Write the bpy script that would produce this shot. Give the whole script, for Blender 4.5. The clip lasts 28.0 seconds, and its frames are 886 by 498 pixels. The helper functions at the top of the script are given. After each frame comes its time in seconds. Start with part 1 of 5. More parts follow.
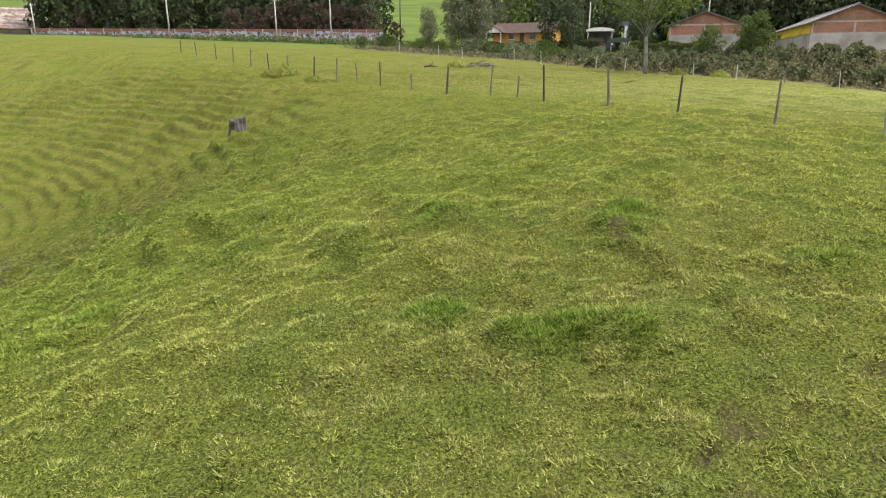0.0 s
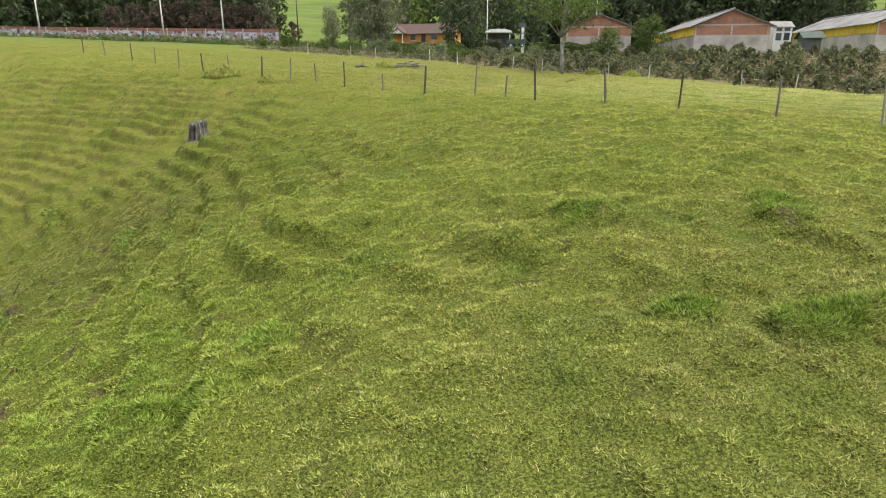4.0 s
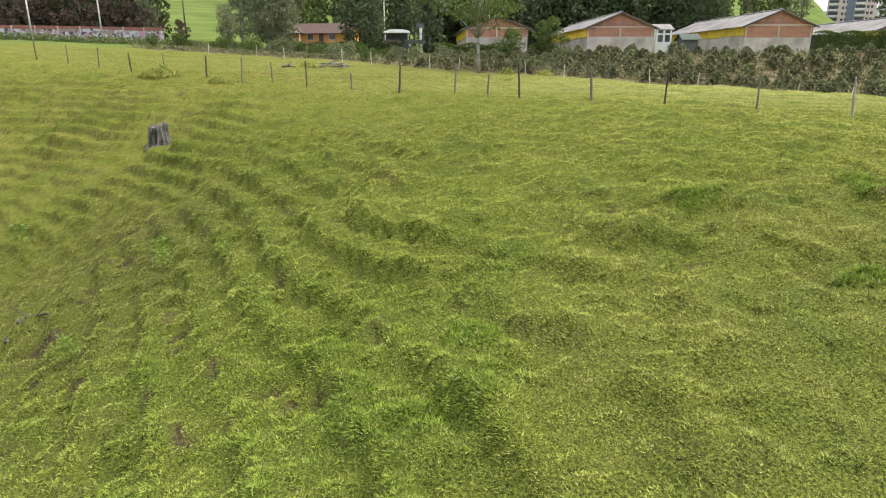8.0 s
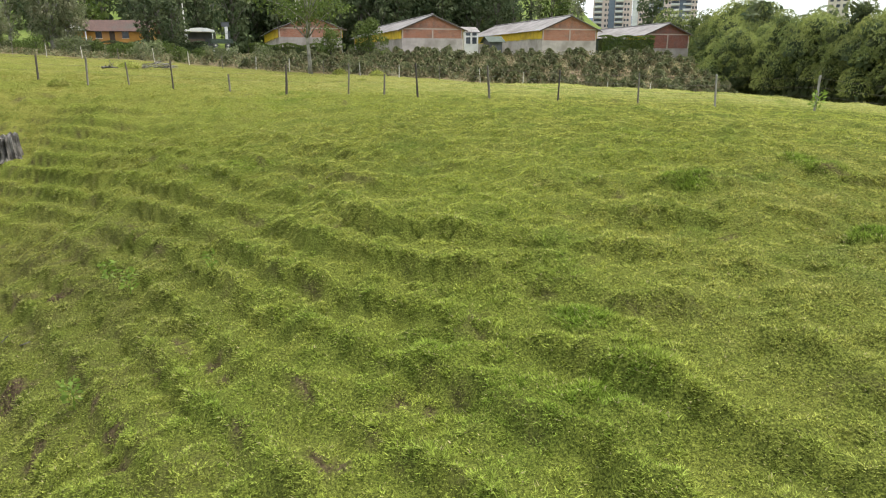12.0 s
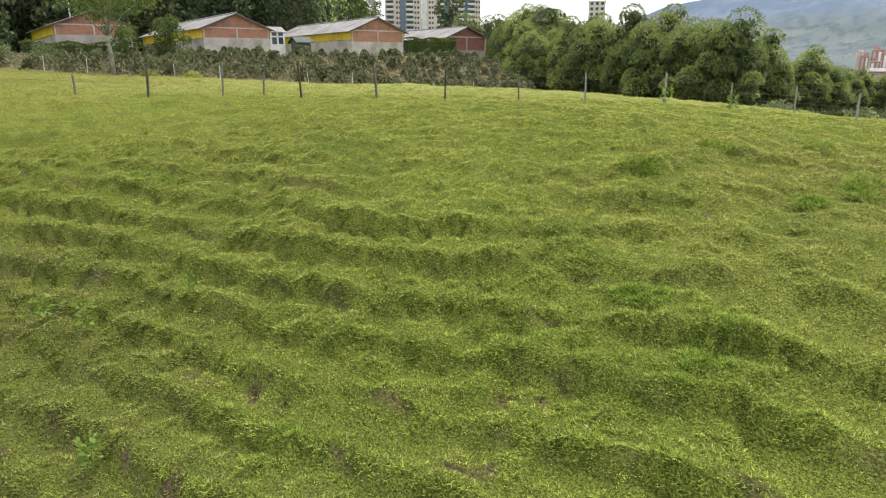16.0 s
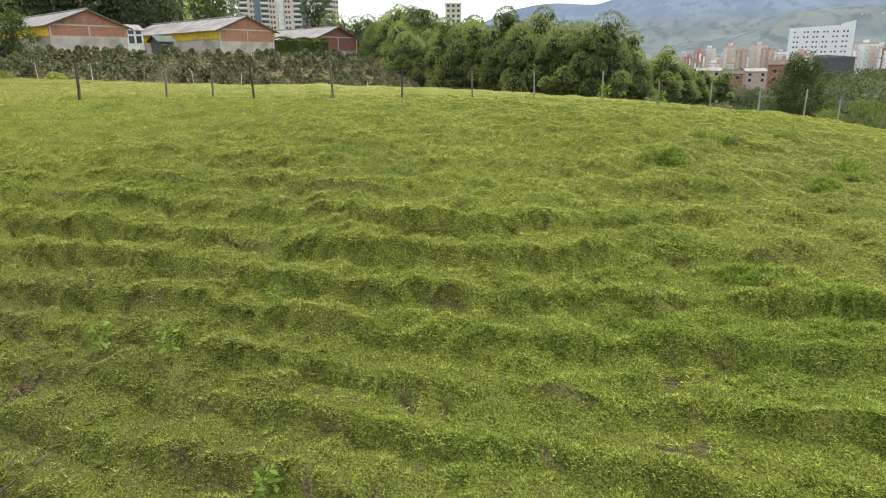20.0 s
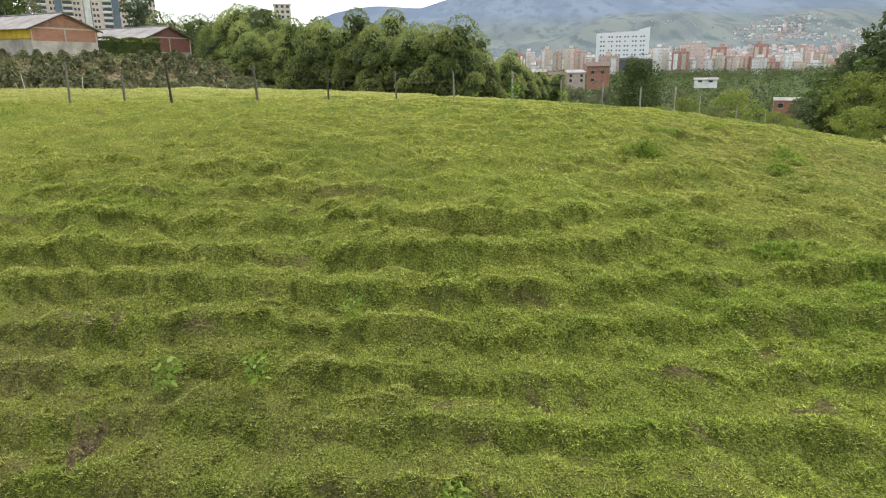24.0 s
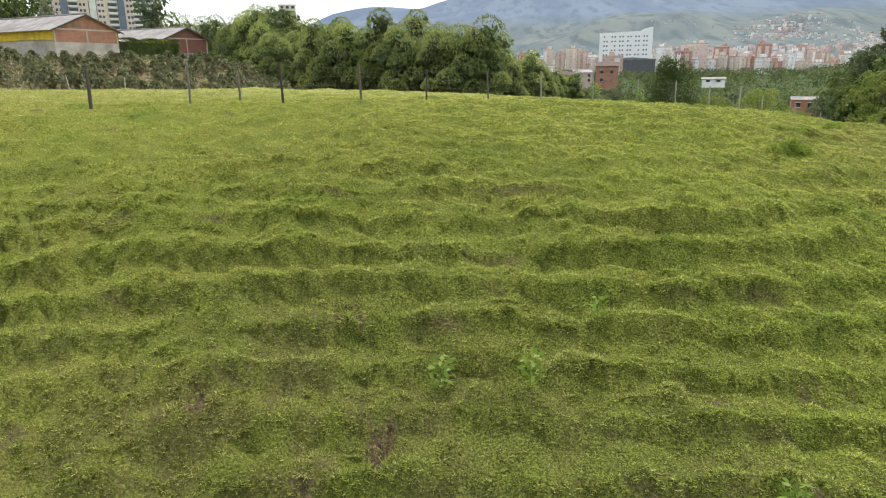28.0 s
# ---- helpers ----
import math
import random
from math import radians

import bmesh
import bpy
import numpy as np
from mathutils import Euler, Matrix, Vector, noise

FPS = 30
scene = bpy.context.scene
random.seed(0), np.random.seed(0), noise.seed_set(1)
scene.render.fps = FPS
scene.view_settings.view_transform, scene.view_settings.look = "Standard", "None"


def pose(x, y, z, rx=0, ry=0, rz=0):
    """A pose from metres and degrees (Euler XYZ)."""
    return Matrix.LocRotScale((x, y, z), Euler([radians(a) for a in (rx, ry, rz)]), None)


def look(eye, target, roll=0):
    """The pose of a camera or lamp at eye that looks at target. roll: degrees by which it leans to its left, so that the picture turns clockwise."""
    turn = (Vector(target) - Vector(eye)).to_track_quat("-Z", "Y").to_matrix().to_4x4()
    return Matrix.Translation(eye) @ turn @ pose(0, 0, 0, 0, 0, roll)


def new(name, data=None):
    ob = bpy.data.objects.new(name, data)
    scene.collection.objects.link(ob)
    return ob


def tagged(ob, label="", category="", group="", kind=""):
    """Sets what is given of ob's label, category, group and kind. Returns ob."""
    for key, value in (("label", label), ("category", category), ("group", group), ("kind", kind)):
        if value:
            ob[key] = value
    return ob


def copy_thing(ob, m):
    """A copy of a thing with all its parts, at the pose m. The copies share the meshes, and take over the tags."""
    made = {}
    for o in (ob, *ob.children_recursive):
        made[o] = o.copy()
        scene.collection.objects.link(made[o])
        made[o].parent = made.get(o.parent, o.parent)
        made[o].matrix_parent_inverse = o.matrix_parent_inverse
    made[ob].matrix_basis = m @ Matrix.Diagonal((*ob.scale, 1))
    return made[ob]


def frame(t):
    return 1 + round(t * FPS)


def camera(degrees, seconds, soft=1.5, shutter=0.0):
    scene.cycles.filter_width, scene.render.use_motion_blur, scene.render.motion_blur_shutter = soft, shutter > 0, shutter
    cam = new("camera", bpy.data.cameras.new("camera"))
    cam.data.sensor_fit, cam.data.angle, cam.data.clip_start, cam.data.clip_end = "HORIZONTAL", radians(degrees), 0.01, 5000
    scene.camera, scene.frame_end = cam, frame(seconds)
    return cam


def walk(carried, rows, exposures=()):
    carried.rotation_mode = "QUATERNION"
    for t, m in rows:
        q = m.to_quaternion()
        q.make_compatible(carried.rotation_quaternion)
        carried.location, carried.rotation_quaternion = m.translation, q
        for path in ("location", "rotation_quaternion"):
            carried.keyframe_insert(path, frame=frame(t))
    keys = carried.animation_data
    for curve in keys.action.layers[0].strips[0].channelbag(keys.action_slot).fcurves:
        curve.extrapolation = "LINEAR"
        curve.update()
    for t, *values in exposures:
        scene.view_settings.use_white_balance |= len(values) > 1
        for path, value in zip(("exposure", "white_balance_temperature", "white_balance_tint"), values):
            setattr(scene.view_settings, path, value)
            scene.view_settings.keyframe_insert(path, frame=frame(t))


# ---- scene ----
cam = camera(69.3, 28.0, 1.1)
METRES, EYE, TILT, LEAN, TURN = 27.5, 4.0, -16.0, 0.0, 0.0
ROWS = [
    (0.0, 0.0, 0.0, 0.0, 0.0, 0.0, -0.0),
    (0.5, -0.0204, 0.0008, -0.0001, -2.57, 0.01, 0.75),
    (1.0, -0.0394, 0.0023, 0.0002, -4.96, -0.06, 1.46),
    (1.5, -0.0577, 0.0046, 0.0009, -7.35, -0.12, 2.14),
    (2.0, -0.0761, 0.0075, 0.0016, -9.01, -0.18, 2.63),
    (2.5, -0.0945, 0.0108, 0.0023, -9.32, -0.18, 2.73),
    (3.0, -0.113, 0.0139, 0.0029, -9.44, -0.18, 2.78),
    (3.5, -0.1315, 0.0172, 0.0034, -9.53, -0.17, 2.84),
    (4.0, -0.1498, 0.0208, 0.004, -9.61, -0.16, 2.87),
    (4.5, -0.168, 0.0241, 0.0046, -9.98, -0.17, 3.0),
    (6.5, -0.2411, 0.0387, 0.0077, -15.32, -0.5, 4.51),
    (7.0, -0.2606, 0.0433, 0.0089, -16.77, -0.61, 4.92),
    (7.5, -0.2784, 0.0482, 0.0101, -18.13, -0.73, 5.33),
    (8.0, -0.295, 0.0531, 0.0114, -19.47, -0.86, 5.69),
    (8.5, -0.3136, 0.0594, 0.0132, -21.53, -1.06, 6.24),
    (9.0, -0.3307, 0.0661, 0.0152, -23.64, -1.3, 6.82),
    (9.5, -0.3465, 0.0729, 0.0171, -25.63, -1.53, 7.33),
    (10.0, -0.363, 0.0808, 0.0193, -27.78, -1.79, 7.88),
    (10.5, -0.3801, 0.0896, 0.0217, -30.07, -2.13, 8.47),
    (11.0, -0.3948, 0.0978, 0.0238, -32.07, -2.42, 8.96),
    (11.5, -0.4099, 0.1071, 0.0261, -34.24, -2.76, 9.48),
    (12.0, -0.4251, 0.1172, 0.0286, -36.55, -3.13, 10.02),
    (12.5, -0.4378, 0.1268, 0.0311, -38.59, -3.48, 10.48),
    (14.5, -0.4855, 0.1721, 0.0423, -47.54, -5.18, 12.25),
    (15.0, -0.4966, 0.1856, 0.0458, -49.97, -5.7, 12.71),
    (15.5, -0.5065, 0.1993, 0.0499, -52.24, -6.19, 13.12),
    (16.0, -0.5153, 0.2123, 0.0533, -54.38, -6.67, 13.48),
    (16.5, -0.5239, 0.2265, 0.0568, -56.67, -7.21, 13.86),
    (17.0, -0.5335, 0.2423, 0.0611, -58.84, -7.72, 14.17),
    (17.5, -0.5415, 0.2564, 0.0649, -60.06, -8.01, 14.34),
    (18.0, -0.5501, 0.2717, 0.0691, -61.12, -8.26, 14.5),
    (18.5, -0.559, 0.288, 0.0736, -62.21, -8.52, 14.65),
    (19.0, -0.5666, 0.3025, 0.0776, -63.18, -8.76, 14.79),
    (19.5, -0.5744, 0.3181, 0.082, -64.35, -9.06, 14.95),
    (20.0, -0.5817, 0.3351, 0.0867, -67.04, -9.76, 15.28),
    (20.5, -0.5873, 0.3499, 0.0908, -69.56, -10.41, 15.56),
    (21.0, -0.5924, 0.3658, 0.0952, -72.27, -11.14, 15.81),
    (21.5, -0.5973, 0.3829, 0.1002, -75.16, -11.9, 16.05),
    (23.5, -0.6095, 0.4472, 0.1176, -81.98, -13.66, 16.44),
    (24.0, -0.6121, 0.464, 0.1229, -82.21, -13.74, 16.48),
    (24.5, -0.6147, 0.481, 0.1281, -82.35, -13.79, 16.49),
    (25.0, -0.6171, 0.4981, 0.1333, -82.39, -13.79, 16.49),
    (25.5, -0.6197, 0.5147, 0.1382, -82.37, -13.76, 16.51),
    (26.0, -0.6223, 0.5313, 0.1433, -82.34, -13.77, 16.54),
    (26.5, -0.6251, 0.5493, 0.1485, -82.31, -13.76, 16.58),
    (27.0, -0.6272, 0.5649, 0.1531, -82.3, -13.75, 16.59),
    (27.5, -0.6292, 0.5807, 0.1575, -82.31, -13.75, 16.6),
    (28.0, -0.6312, 0.5945, 0.1614, -82.31, -13.74, 16.63),
]
walk(cam, [(t, pose(0, 0, EYE, TILT, LEAN, TURN) @ pose(METRES * x, METRES * y, METRES * z, 90 + pitch, roll, yaw)) for t, x, y, z, yaw, pitch, roll in ROWS],
     [(0.0, 0.0), (5.0, 0.1), (10.0, 0.17), (28.0, 0.17)])

# ---- light ----
SUN_EL, SUN_AZ = 64.0, 105.0      # degrees; azimuth from +y towards +x
world = bpy.data.worlds.new("overcast_sky")
scene.world = world
world.use_nodes = True
wn, wl = world.node_tree.nodes, world.node_tree.links
wn.clear()
w_out, w_bg = wn.new("ShaderNodeOutputWorld"), wn.new("ShaderNodeBackground")
w_sky, w_mix = wn.new("ShaderNodeTexSky"), wn.new("ShaderNodeMix")
w_sky.sky_type, w_sky.sun_disc = "NISHITA", False
w_sky.sun_elevation, w_sky.sun_rotation = radians(SUN_EL), radians(SUN_AZ)
w_sky.air_density, w_sky.dust_density, w_sky.ozone_density = 1.0, 4.0, 1.0
w_mix.data_type = "RGBA"
w_mix.inputs["Factor"].default_value = 0.72
w_mix.inputs["B"].default_value = (6.3, 6.6, 6.9, 1)     # cloud layer
wl.new(w_sky.outputs["Color"], w_mix.inputs["A"])
wl.new(w_mix.outputs["Result"], w_bg.inputs["Color"])
w_bg.inputs["Strength"].default_value = 0.225
wl.new(w_bg.outputs["Background"], w_out.inputs["Surface"])
sun = new("sun", bpy.data.lights.new("sun", "SUN"))
sun.data.energy, sun.data.angle, sun.data.color = 4.4, radians(24), (1.0, 0.95, 0.87)
sd = Vector((math.sin(radians(SUN_AZ)) * math.cos(radians(SUN_EL)), math.cos(radians(SUN_AZ)) * math.cos(radians(SUN_EL)), math.sin(radians(SUN_EL))))
sun.matrix_world = look(sd * 100, (0, 0, 0))

# ---- materials ----
def node_mat(name):
    m = bpy.data.materials.new(name)
    m.use_nodes = True
    n = m.node_tree.nodes
    return m, n, m.node_tree.links, n["Principled BSDF"]


def mixc(n, l, fac, a, b):
    """A colour mix node; fac, a and b are sockets or plain values."""
    k = n.new("ShaderNodeMix")
    k.data_type = "RGBA"
    for key, val in (("Factor", fac), ("A", a), ("B", b)):
        if isinstance(val, bpy.types.NodeSocket):
            l.new(val, k.inputs[key])
        elif key == "Factor":
            k.inputs[0].default_value = val
        else:
            k.inputs[key].default_value = (*val, 1)
    return k.outputs["Result"]


def noise_fac(n, l, vec, scale, lo=0.35, hi=0.65, detail=4, stretch=None):
    """Noise remapped from lo..hi to 0..1."""
    if stretch:
        mp = n.new("ShaderNodeMapping")
        mp.inputs["Scale"].default_value = stretch
        l.new(vec, mp.inputs["Vector"])
        vec = mp.outputs["Vector"]
    t = n.new("ShaderNodeTexNoise")
    t.inputs["Scale"].default_value, t.inputs["Detail"].default_value = scale, detail
    l.new(vec, t.inputs["Vector"])
    r = n.new("ShaderNodeMapRange")
    r.inputs["From Min"].default_value, r.inputs["From Max"].default_value = lo, hi
    l.new(t.outputs["Fac"], r.inputs["Value"])
    return r.outputs["Result"]


def add_bump(n, l, bsdf, height, strength, distance):
    b = n.new("ShaderNodeBump")
    b.inputs["Strength"].default_value, b.inputs["Distance"].default_value = strength, distance
    l.new(height, b.inputs["Height"])
    l.new(b.outputs["Normal"], bsdf.inputs["Normal"])


def surface(name, c1, c2, scale=3.0, c3=None, scale3=0.4, rough=0.8, bump=0.3, bdist=0.02, stretch=None, metal=0.0):
    """A worn solid: two-scale colour noise and fine relief."""
    m, n, l, p = node_mat(name)
    vec = n.new("ShaderNodeTexCoord").outputs["Object"]
    f = noise_fac(n, l, vec, scale, stretch=stretch)
    col = mixc(n, l, f, c1, c2)
    if c3:
        col = mixc(n, l, noise_fac(n, l, vec, scale3, 0.48, 0.7), col, c3)
    info = n.new("ShaderNodeObjectInfo")
    hsv = n.new("ShaderNodeHueSaturation")
    mr = n.new("ShaderNodeMapRange")
    mr.inputs["To Min"].default_value, mr.inputs["To Max"].default_value = 0.86, 1.14
    l.new(info.outputs["Random"], mr.inputs["Value"])
    l.new(mr.outputs["Result"], hsv.inputs["Value"])
    l.new(col, hsv.inputs["Color"])
    l.new(hsv.outputs["Color"], p.inputs["Base Color"])
    p.inputs["Roughness"].default_value, p.inputs["Metallic"].default_value = rough, metal
    add_bump(n, l, p, noise_fac(n, l, vec, scale * 4, 0.2, 0.8, stretch=stretch), bump, bdist)
    return m


def leaf_mat(name, c1, c2, c3, rough=0.75, trans=0.3, patch=0.35, young=None):
    """Leaves: colour by leaf and by clump, a little light passing through."""
    m, n, l, p = node_mat(name)
    geo = n.new("ShaderNodeNewGeometry")
    info = n.new("ShaderNodeObjectInfo")
    col = mixc(n, l, geo.outputs["Random Per Island"], c1, c2)
    vec = n.new("ShaderNodeTexCoord").outputs["Object"]
    col = mixc(n, l, noise_fac(n, l, vec, patch, 0.42, 0.66, 2), col, c3)
    if young:
        at = n.new("ShaderNodeAttribute")
        at.attribute_name = "age"
        col = mixc(n, l, at.outputs["Fac"], col, mixc(n, l, geo.outputs["Random Per Island"], tuple(0.6 * c for c in young), young))
    hsv = n.new("ShaderNodeHueSaturation")
    mr = n.new("ShaderNodeMapRange")
    mr.inputs["To Min"].default_value, mr.inputs["To Max"].default_value = 0.75, 1.2
    l.new(info.outputs["Random"], mr.inputs["Value"])
    l.new(mr.outputs["Result"], hsv.inputs["Value"])
    l.new(col, hsv.inputs["Color"])
    l.new(hsv.outputs["Color"], p.inputs["Base Color"])
    p.inputs["Roughness"].default_value = rough
    p.inputs["Specular IOR Level"].default_value = 0.15
    t = n.new("ShaderNodeBsdfTranslucent")
    l.new(hsv.outputs["Color"], t.inputs["Color"])
    mx = n.new("ShaderNodeMixShader")
    mx.inputs[0].default_value = trans
    l.new(p.outputs["BSDF"], mx.inputs[1])
    l.new(t.outputs["BSDF"], mx.inputs[2])
    l.new(mx.outputs["Shader"], n["Material Output"].inputs["Surface"])
    return m


def remap(n, l, value, lo, hi, top=1.0):
    """A clamped ramp of a value socket: lo gives 0, hi gives top."""
    r = n.new("ShaderNodeMapRange")
    r.inputs["From Min"].default_value, r.inputs["From Max"].default_value, r.inputs["To Max"].default_value = lo, hi, top
    l.new(value, r.inputs["Value"])
    return r.outputs["Result"]


def plan_dot(n, l, vec, way):
    """Distance along a direction of the plan."""
    d = n.new("ShaderNodeVectorMath")
    d.operation = "DOT_PRODUCT"
    d.inputs[1].default_value = way
    l.new(vec, d.inputs[0])
    return d.outputs["Value"]


def plan_far(n, l, vec, centre):
    """Distance from a place of the plan."""
    d = n.new("ShaderNodeVectorMath")
    d.operation = "DISTANCE"
    d.inputs[1].default_value = centre
    l.new(vec, d.inputs[0])
    return d.outputs["Value"]


def tint(n, l, col, rgb):
    k = n.new("ShaderNodeMix")
    k.data_type, k.blend_type = "RGBA", "MULTIPLY"
    k.inputs[0].default_value = 1.0
    l.new(col, k.inputs["A"])
    k.inputs["B"].default_value = (*rgb, 1)
    return k.outputs["Result"]


def sward_colour(n, l, vec):
    """Pasture colour over the plan: broad, middle and small patches."""
    a = mixc(n, l, noise_fac(n, l, vec, 0.16, 0.38, 0.62, 3), (0.395, 0.428, 0.082), (0.490, 0.475, 0.118))
    across = plan_dot(n, l, vec, (0.754, 0.657, 0))
    a = mixc(n, l, remap(n, l, across, 18.5, 27, 0.7), a, (0.50, 0.475, 0.18))       # drier sward past the fence
    a = mixc(n, l, noise_fac(n, l, vec, 0.9, 0.5, 0.7, 3), a, (0.255, 0.318, 0.060))
    a = mixc(n, l, noise_fac(n, l, vec, 2.3, 0.62, 0.90, 3), a, (0.41, 0.36, 0.145))
    a = mixc(n, l, noise_fac(n, l, vec, 6.5, 0.47, 0.66, 3), a, tint(n, l, a, (0.64, 0.71, 0.60)))      # darker tufts
    grazed = remap(n, l, plan_far(n, l, vec, (1.0, 3.0, 1.0)), 8.5, 3.0, 0.40)
    a = mixc(n, l, grazed, a, mixc(n, l, noise_fac(n, l, vec, 1.5, 0.4, 0.62, 4), (0.215, 0.250, 0.052), (0.29, 0.26, 0.105)))     # close-grazed thatch
    a = mixc(n, l, remap(n, l, plan_dot(n, l, vec, (-1, 0, 0)), 2.0, 7.0, 0.6), a, mixc(n, l, noise_fac(n, l, vec, 1.1, 0.4, 0.6, 3), (0.245, 0.335, 0.046), (0.345, 0.395, 0.066)))     # fresher growth on the slope
    trodden = remap(n, l, plan_far(n, l, vec, (-11.5, 18.5, -1.5)), 6.5, 2.5, 0.55)
    a = mixc(n, l, trodden, a, mixc(n, l, noise_fac(n, l, vec, 1.8, 0.4, 0.6, 4), (0.175, 0.205, 0.042), (0.235, 0.205, 0.085)))     # trodden bank
    along = plan_dot(n, l, vec, (0.657, -0.754, 0))      # the uphill end darker and browner
    return mixc(n, l, remap(n, l, along, -12, -32, 0.85), a, mixc(n, l, noise_fac(n, l, vec, 0.5, 0.4, 0.6, 4), (0.205, 0.218, 0.044), (0.272, 0.250, 0.064)))


def grass_mat(name, blade, lo=(0.25, 0.27, 0.20), hi=(1.48, 1.51, 1.70), straw=0.968):
    m, n, l, p = node_mat(name)
    geo = n.new("ShaderNodeNewGeometry")
    pos = geo.outputs["Position"]
    col = sward_colour(n, l, pos)
    at = n.new("ShaderNodeAttribute")
    at.attribute_name = "lush"
    col = mixc(n, l, at.outputs["Fac"], col, (0.185, 0.288, 0.032))
    if blade:
        dry = n.new("ShaderNodeTexWhiteNoise")
        dry.noise_dimensions = "1D"
        l.new(geo.outputs["Random Per Island"], dry.inputs["W"])
        g = n.new("ShaderNodeMath")
        g.operation = "GREATER_THAN"
        g.inputs[1].default_value = straw
        l.new(dry.outputs["Value"], g.inputs[0])
        col = mixc(n, l, geo.outputs["Random Per Island"], tint(n, l, col, lo), tint(n, l, col, hi))
        col = mixc(n, l, g.outputs["Value"], col, (0.50, 0.44, 0.25))
    else:
        bare = n.new("ShaderNodeAttribute")
        bare.attribute_name = "bare"
        soil = mixc(n, l, noise_fac(n, l, pos, 13.0, 0.35, 0.65, 5), (0.030, 0.022, 0.014), (0.105, 0.076, 0.048))
        soil = mixc(n, l, noise_fac(n, l, pos, 21.0, 0.58, 0.64, 3), soil, (0.15, 0.17, 0.035))
        planted = remap(n, l, plan_dot(n, l, pos, (0.754, 0.657, 0)), 61, 65)
        soil = mixc(n, l, planted, soil, mixc(n, l, noise_fac(n, l, pos, 0.8, 0.4, 0.6, 4), (0.10, 0.072, 0.050), (0.20, 0.145, 0.105)))     # reddish earth of the plantation
        # thatch with the shade between blades painted in as near-black flecks
        shaded_thatch = mixc(n, l, noise_fac(n, l, pos, 34.0, 0.40, 0.60, 4), (0.018, 0.024, 0.007), mixc(n, l, noise_fac(n, l, pos, 90.0, 0.40, 0.60, 2), (0.070, 0.088, 0.018), (0.19, 0.215, 0.042)))
        shaded_thatch = mixc(n, l, 0.25, shaded_thatch, mixc(n, l, noise_fac(n, l, pos, 60.0, 0.42, 0.58, 3), tint(n, l, col, (0.20, 0.24, 0.20)), tint(n, l, col, (0.95, 0.95, 0.9))))
        away = plan_far(n, l, pos, (0, 0, 0))
        fine = mixc(n, l, noise_fac(n, l, pos, 1.2, 0.35, 0.65, 5), mixc(n, l, 0.4, col, (0.15, 0.19, 0.036)), col)
        # darkened to stand in for blade shade that the plain far ground lacks
        fine = tint(n, l, fine, (0.74, 0.74, 0.76))
        fine = mixc(n, l, noise_fac(n, l, pos, 7.0, 0.45, 0.68, 4), fine, tint(n, l, fine, (0.62, 0.68, 0.62)))
        hill = mixc(n, l, noise_fac(n, l, pos, 1.0, 0.38, 0.62, 4, (0.06, 0.04, 1.0)), (0.095, 0.135, 0.036), (0.145, 0.186, 0.050))
        hill = mixc(n, l, remap(n, l, plan_dot(n, l, pos, (0.657, -0.754, 0)), 40, 80), hill, (0.052, 0.074, 0.030))     # valley floor
        col = mixc(n, l, remap(n, l, away, 20, 38), shaded_thatch, mixc(n, l, remap(n, l, away, 95, 150), fine, hill))
        col = mixc(n, l, bare.outputs["Fac"], col, soil)
        add_bump(n, l, p, noise_fac(n, l, pos, 22.0, 0.25, 0.75, 5), 0.9, 0.05)
    l.new(col, p.inputs["Base Color"])
    p.inputs["Roughness"].default_value = 0.75 if blade else 1.0
    p.inputs["Specular IOR Level"].default_value = 0.12 if blade else 0.03
    if blade:
        t = n.new("ShaderNodeBsdfTranslucent")
        l.new(col, t.inputs["Color"])
        mx = n.new("ShaderNodeMixShader")
        mx.inputs[0].default_value = 0.35
        l.new(p.outputs["BSDF"], mx.inputs[1])
        l.new(t.outputs["BSDF"], mx.inputs[2])
        l.new(mx.outputs["Shader"], n["Material Output"].inputs["Surface"])
    return m


def brick_mat(name, c1, c2, mortar, width, height, rough=0.9, stain=(0.12, 0.1, 0.09), msize=0.01):
    """Masonry in the wall's own x and z."""
    m, n, l, p = node_mat(name)
    vec = n.new("ShaderNodeTexCoord").outputs["Object"]
    sep, com = n.new("ShaderNodeSeparateXYZ"), n.new("ShaderNodeCombineXYZ")
    l.new(vec, sep.inputs[0])
    ad = n.new("ShaderNodeMath")
    l.new(sep.outputs["X"], ad.inputs[0])
    l.new(sep.outputs["Y"], ad.inputs[1])
    l.new(ad.outputs["Value"], com.inputs["X"])
    l.new(sep.outputs["Z"], com.inputs["Y"])
    b = n.new("ShaderNodeTexBrick")
    b.inputs["Scale"].default_value = 1.0
    b.inputs["Brick Width"].default_value, b.inputs["Row Height"].default_value = width, height
    b.inputs["Mortar Size"].default_value = msize
    for key, c in (("Color1", c1), ("Color2", c2), ("Mortar", mortar)):
        b.inputs[key].default_value = (*c, 1)
    l.new(com.outputs["Vector"], b.inputs["Vector"])
    col = mixc(n, l, noise_fac(n, l, vec, 0.6, 0.5, 0.8), b.outputs["Color"], stain)
    l.new(col, p.inputs["Base Color"])
    p.inputs["Roughness"].default_value = rough
    add_bump(n, l, p, b.outputs["Fac"], -0.3, 0.01)
    return m


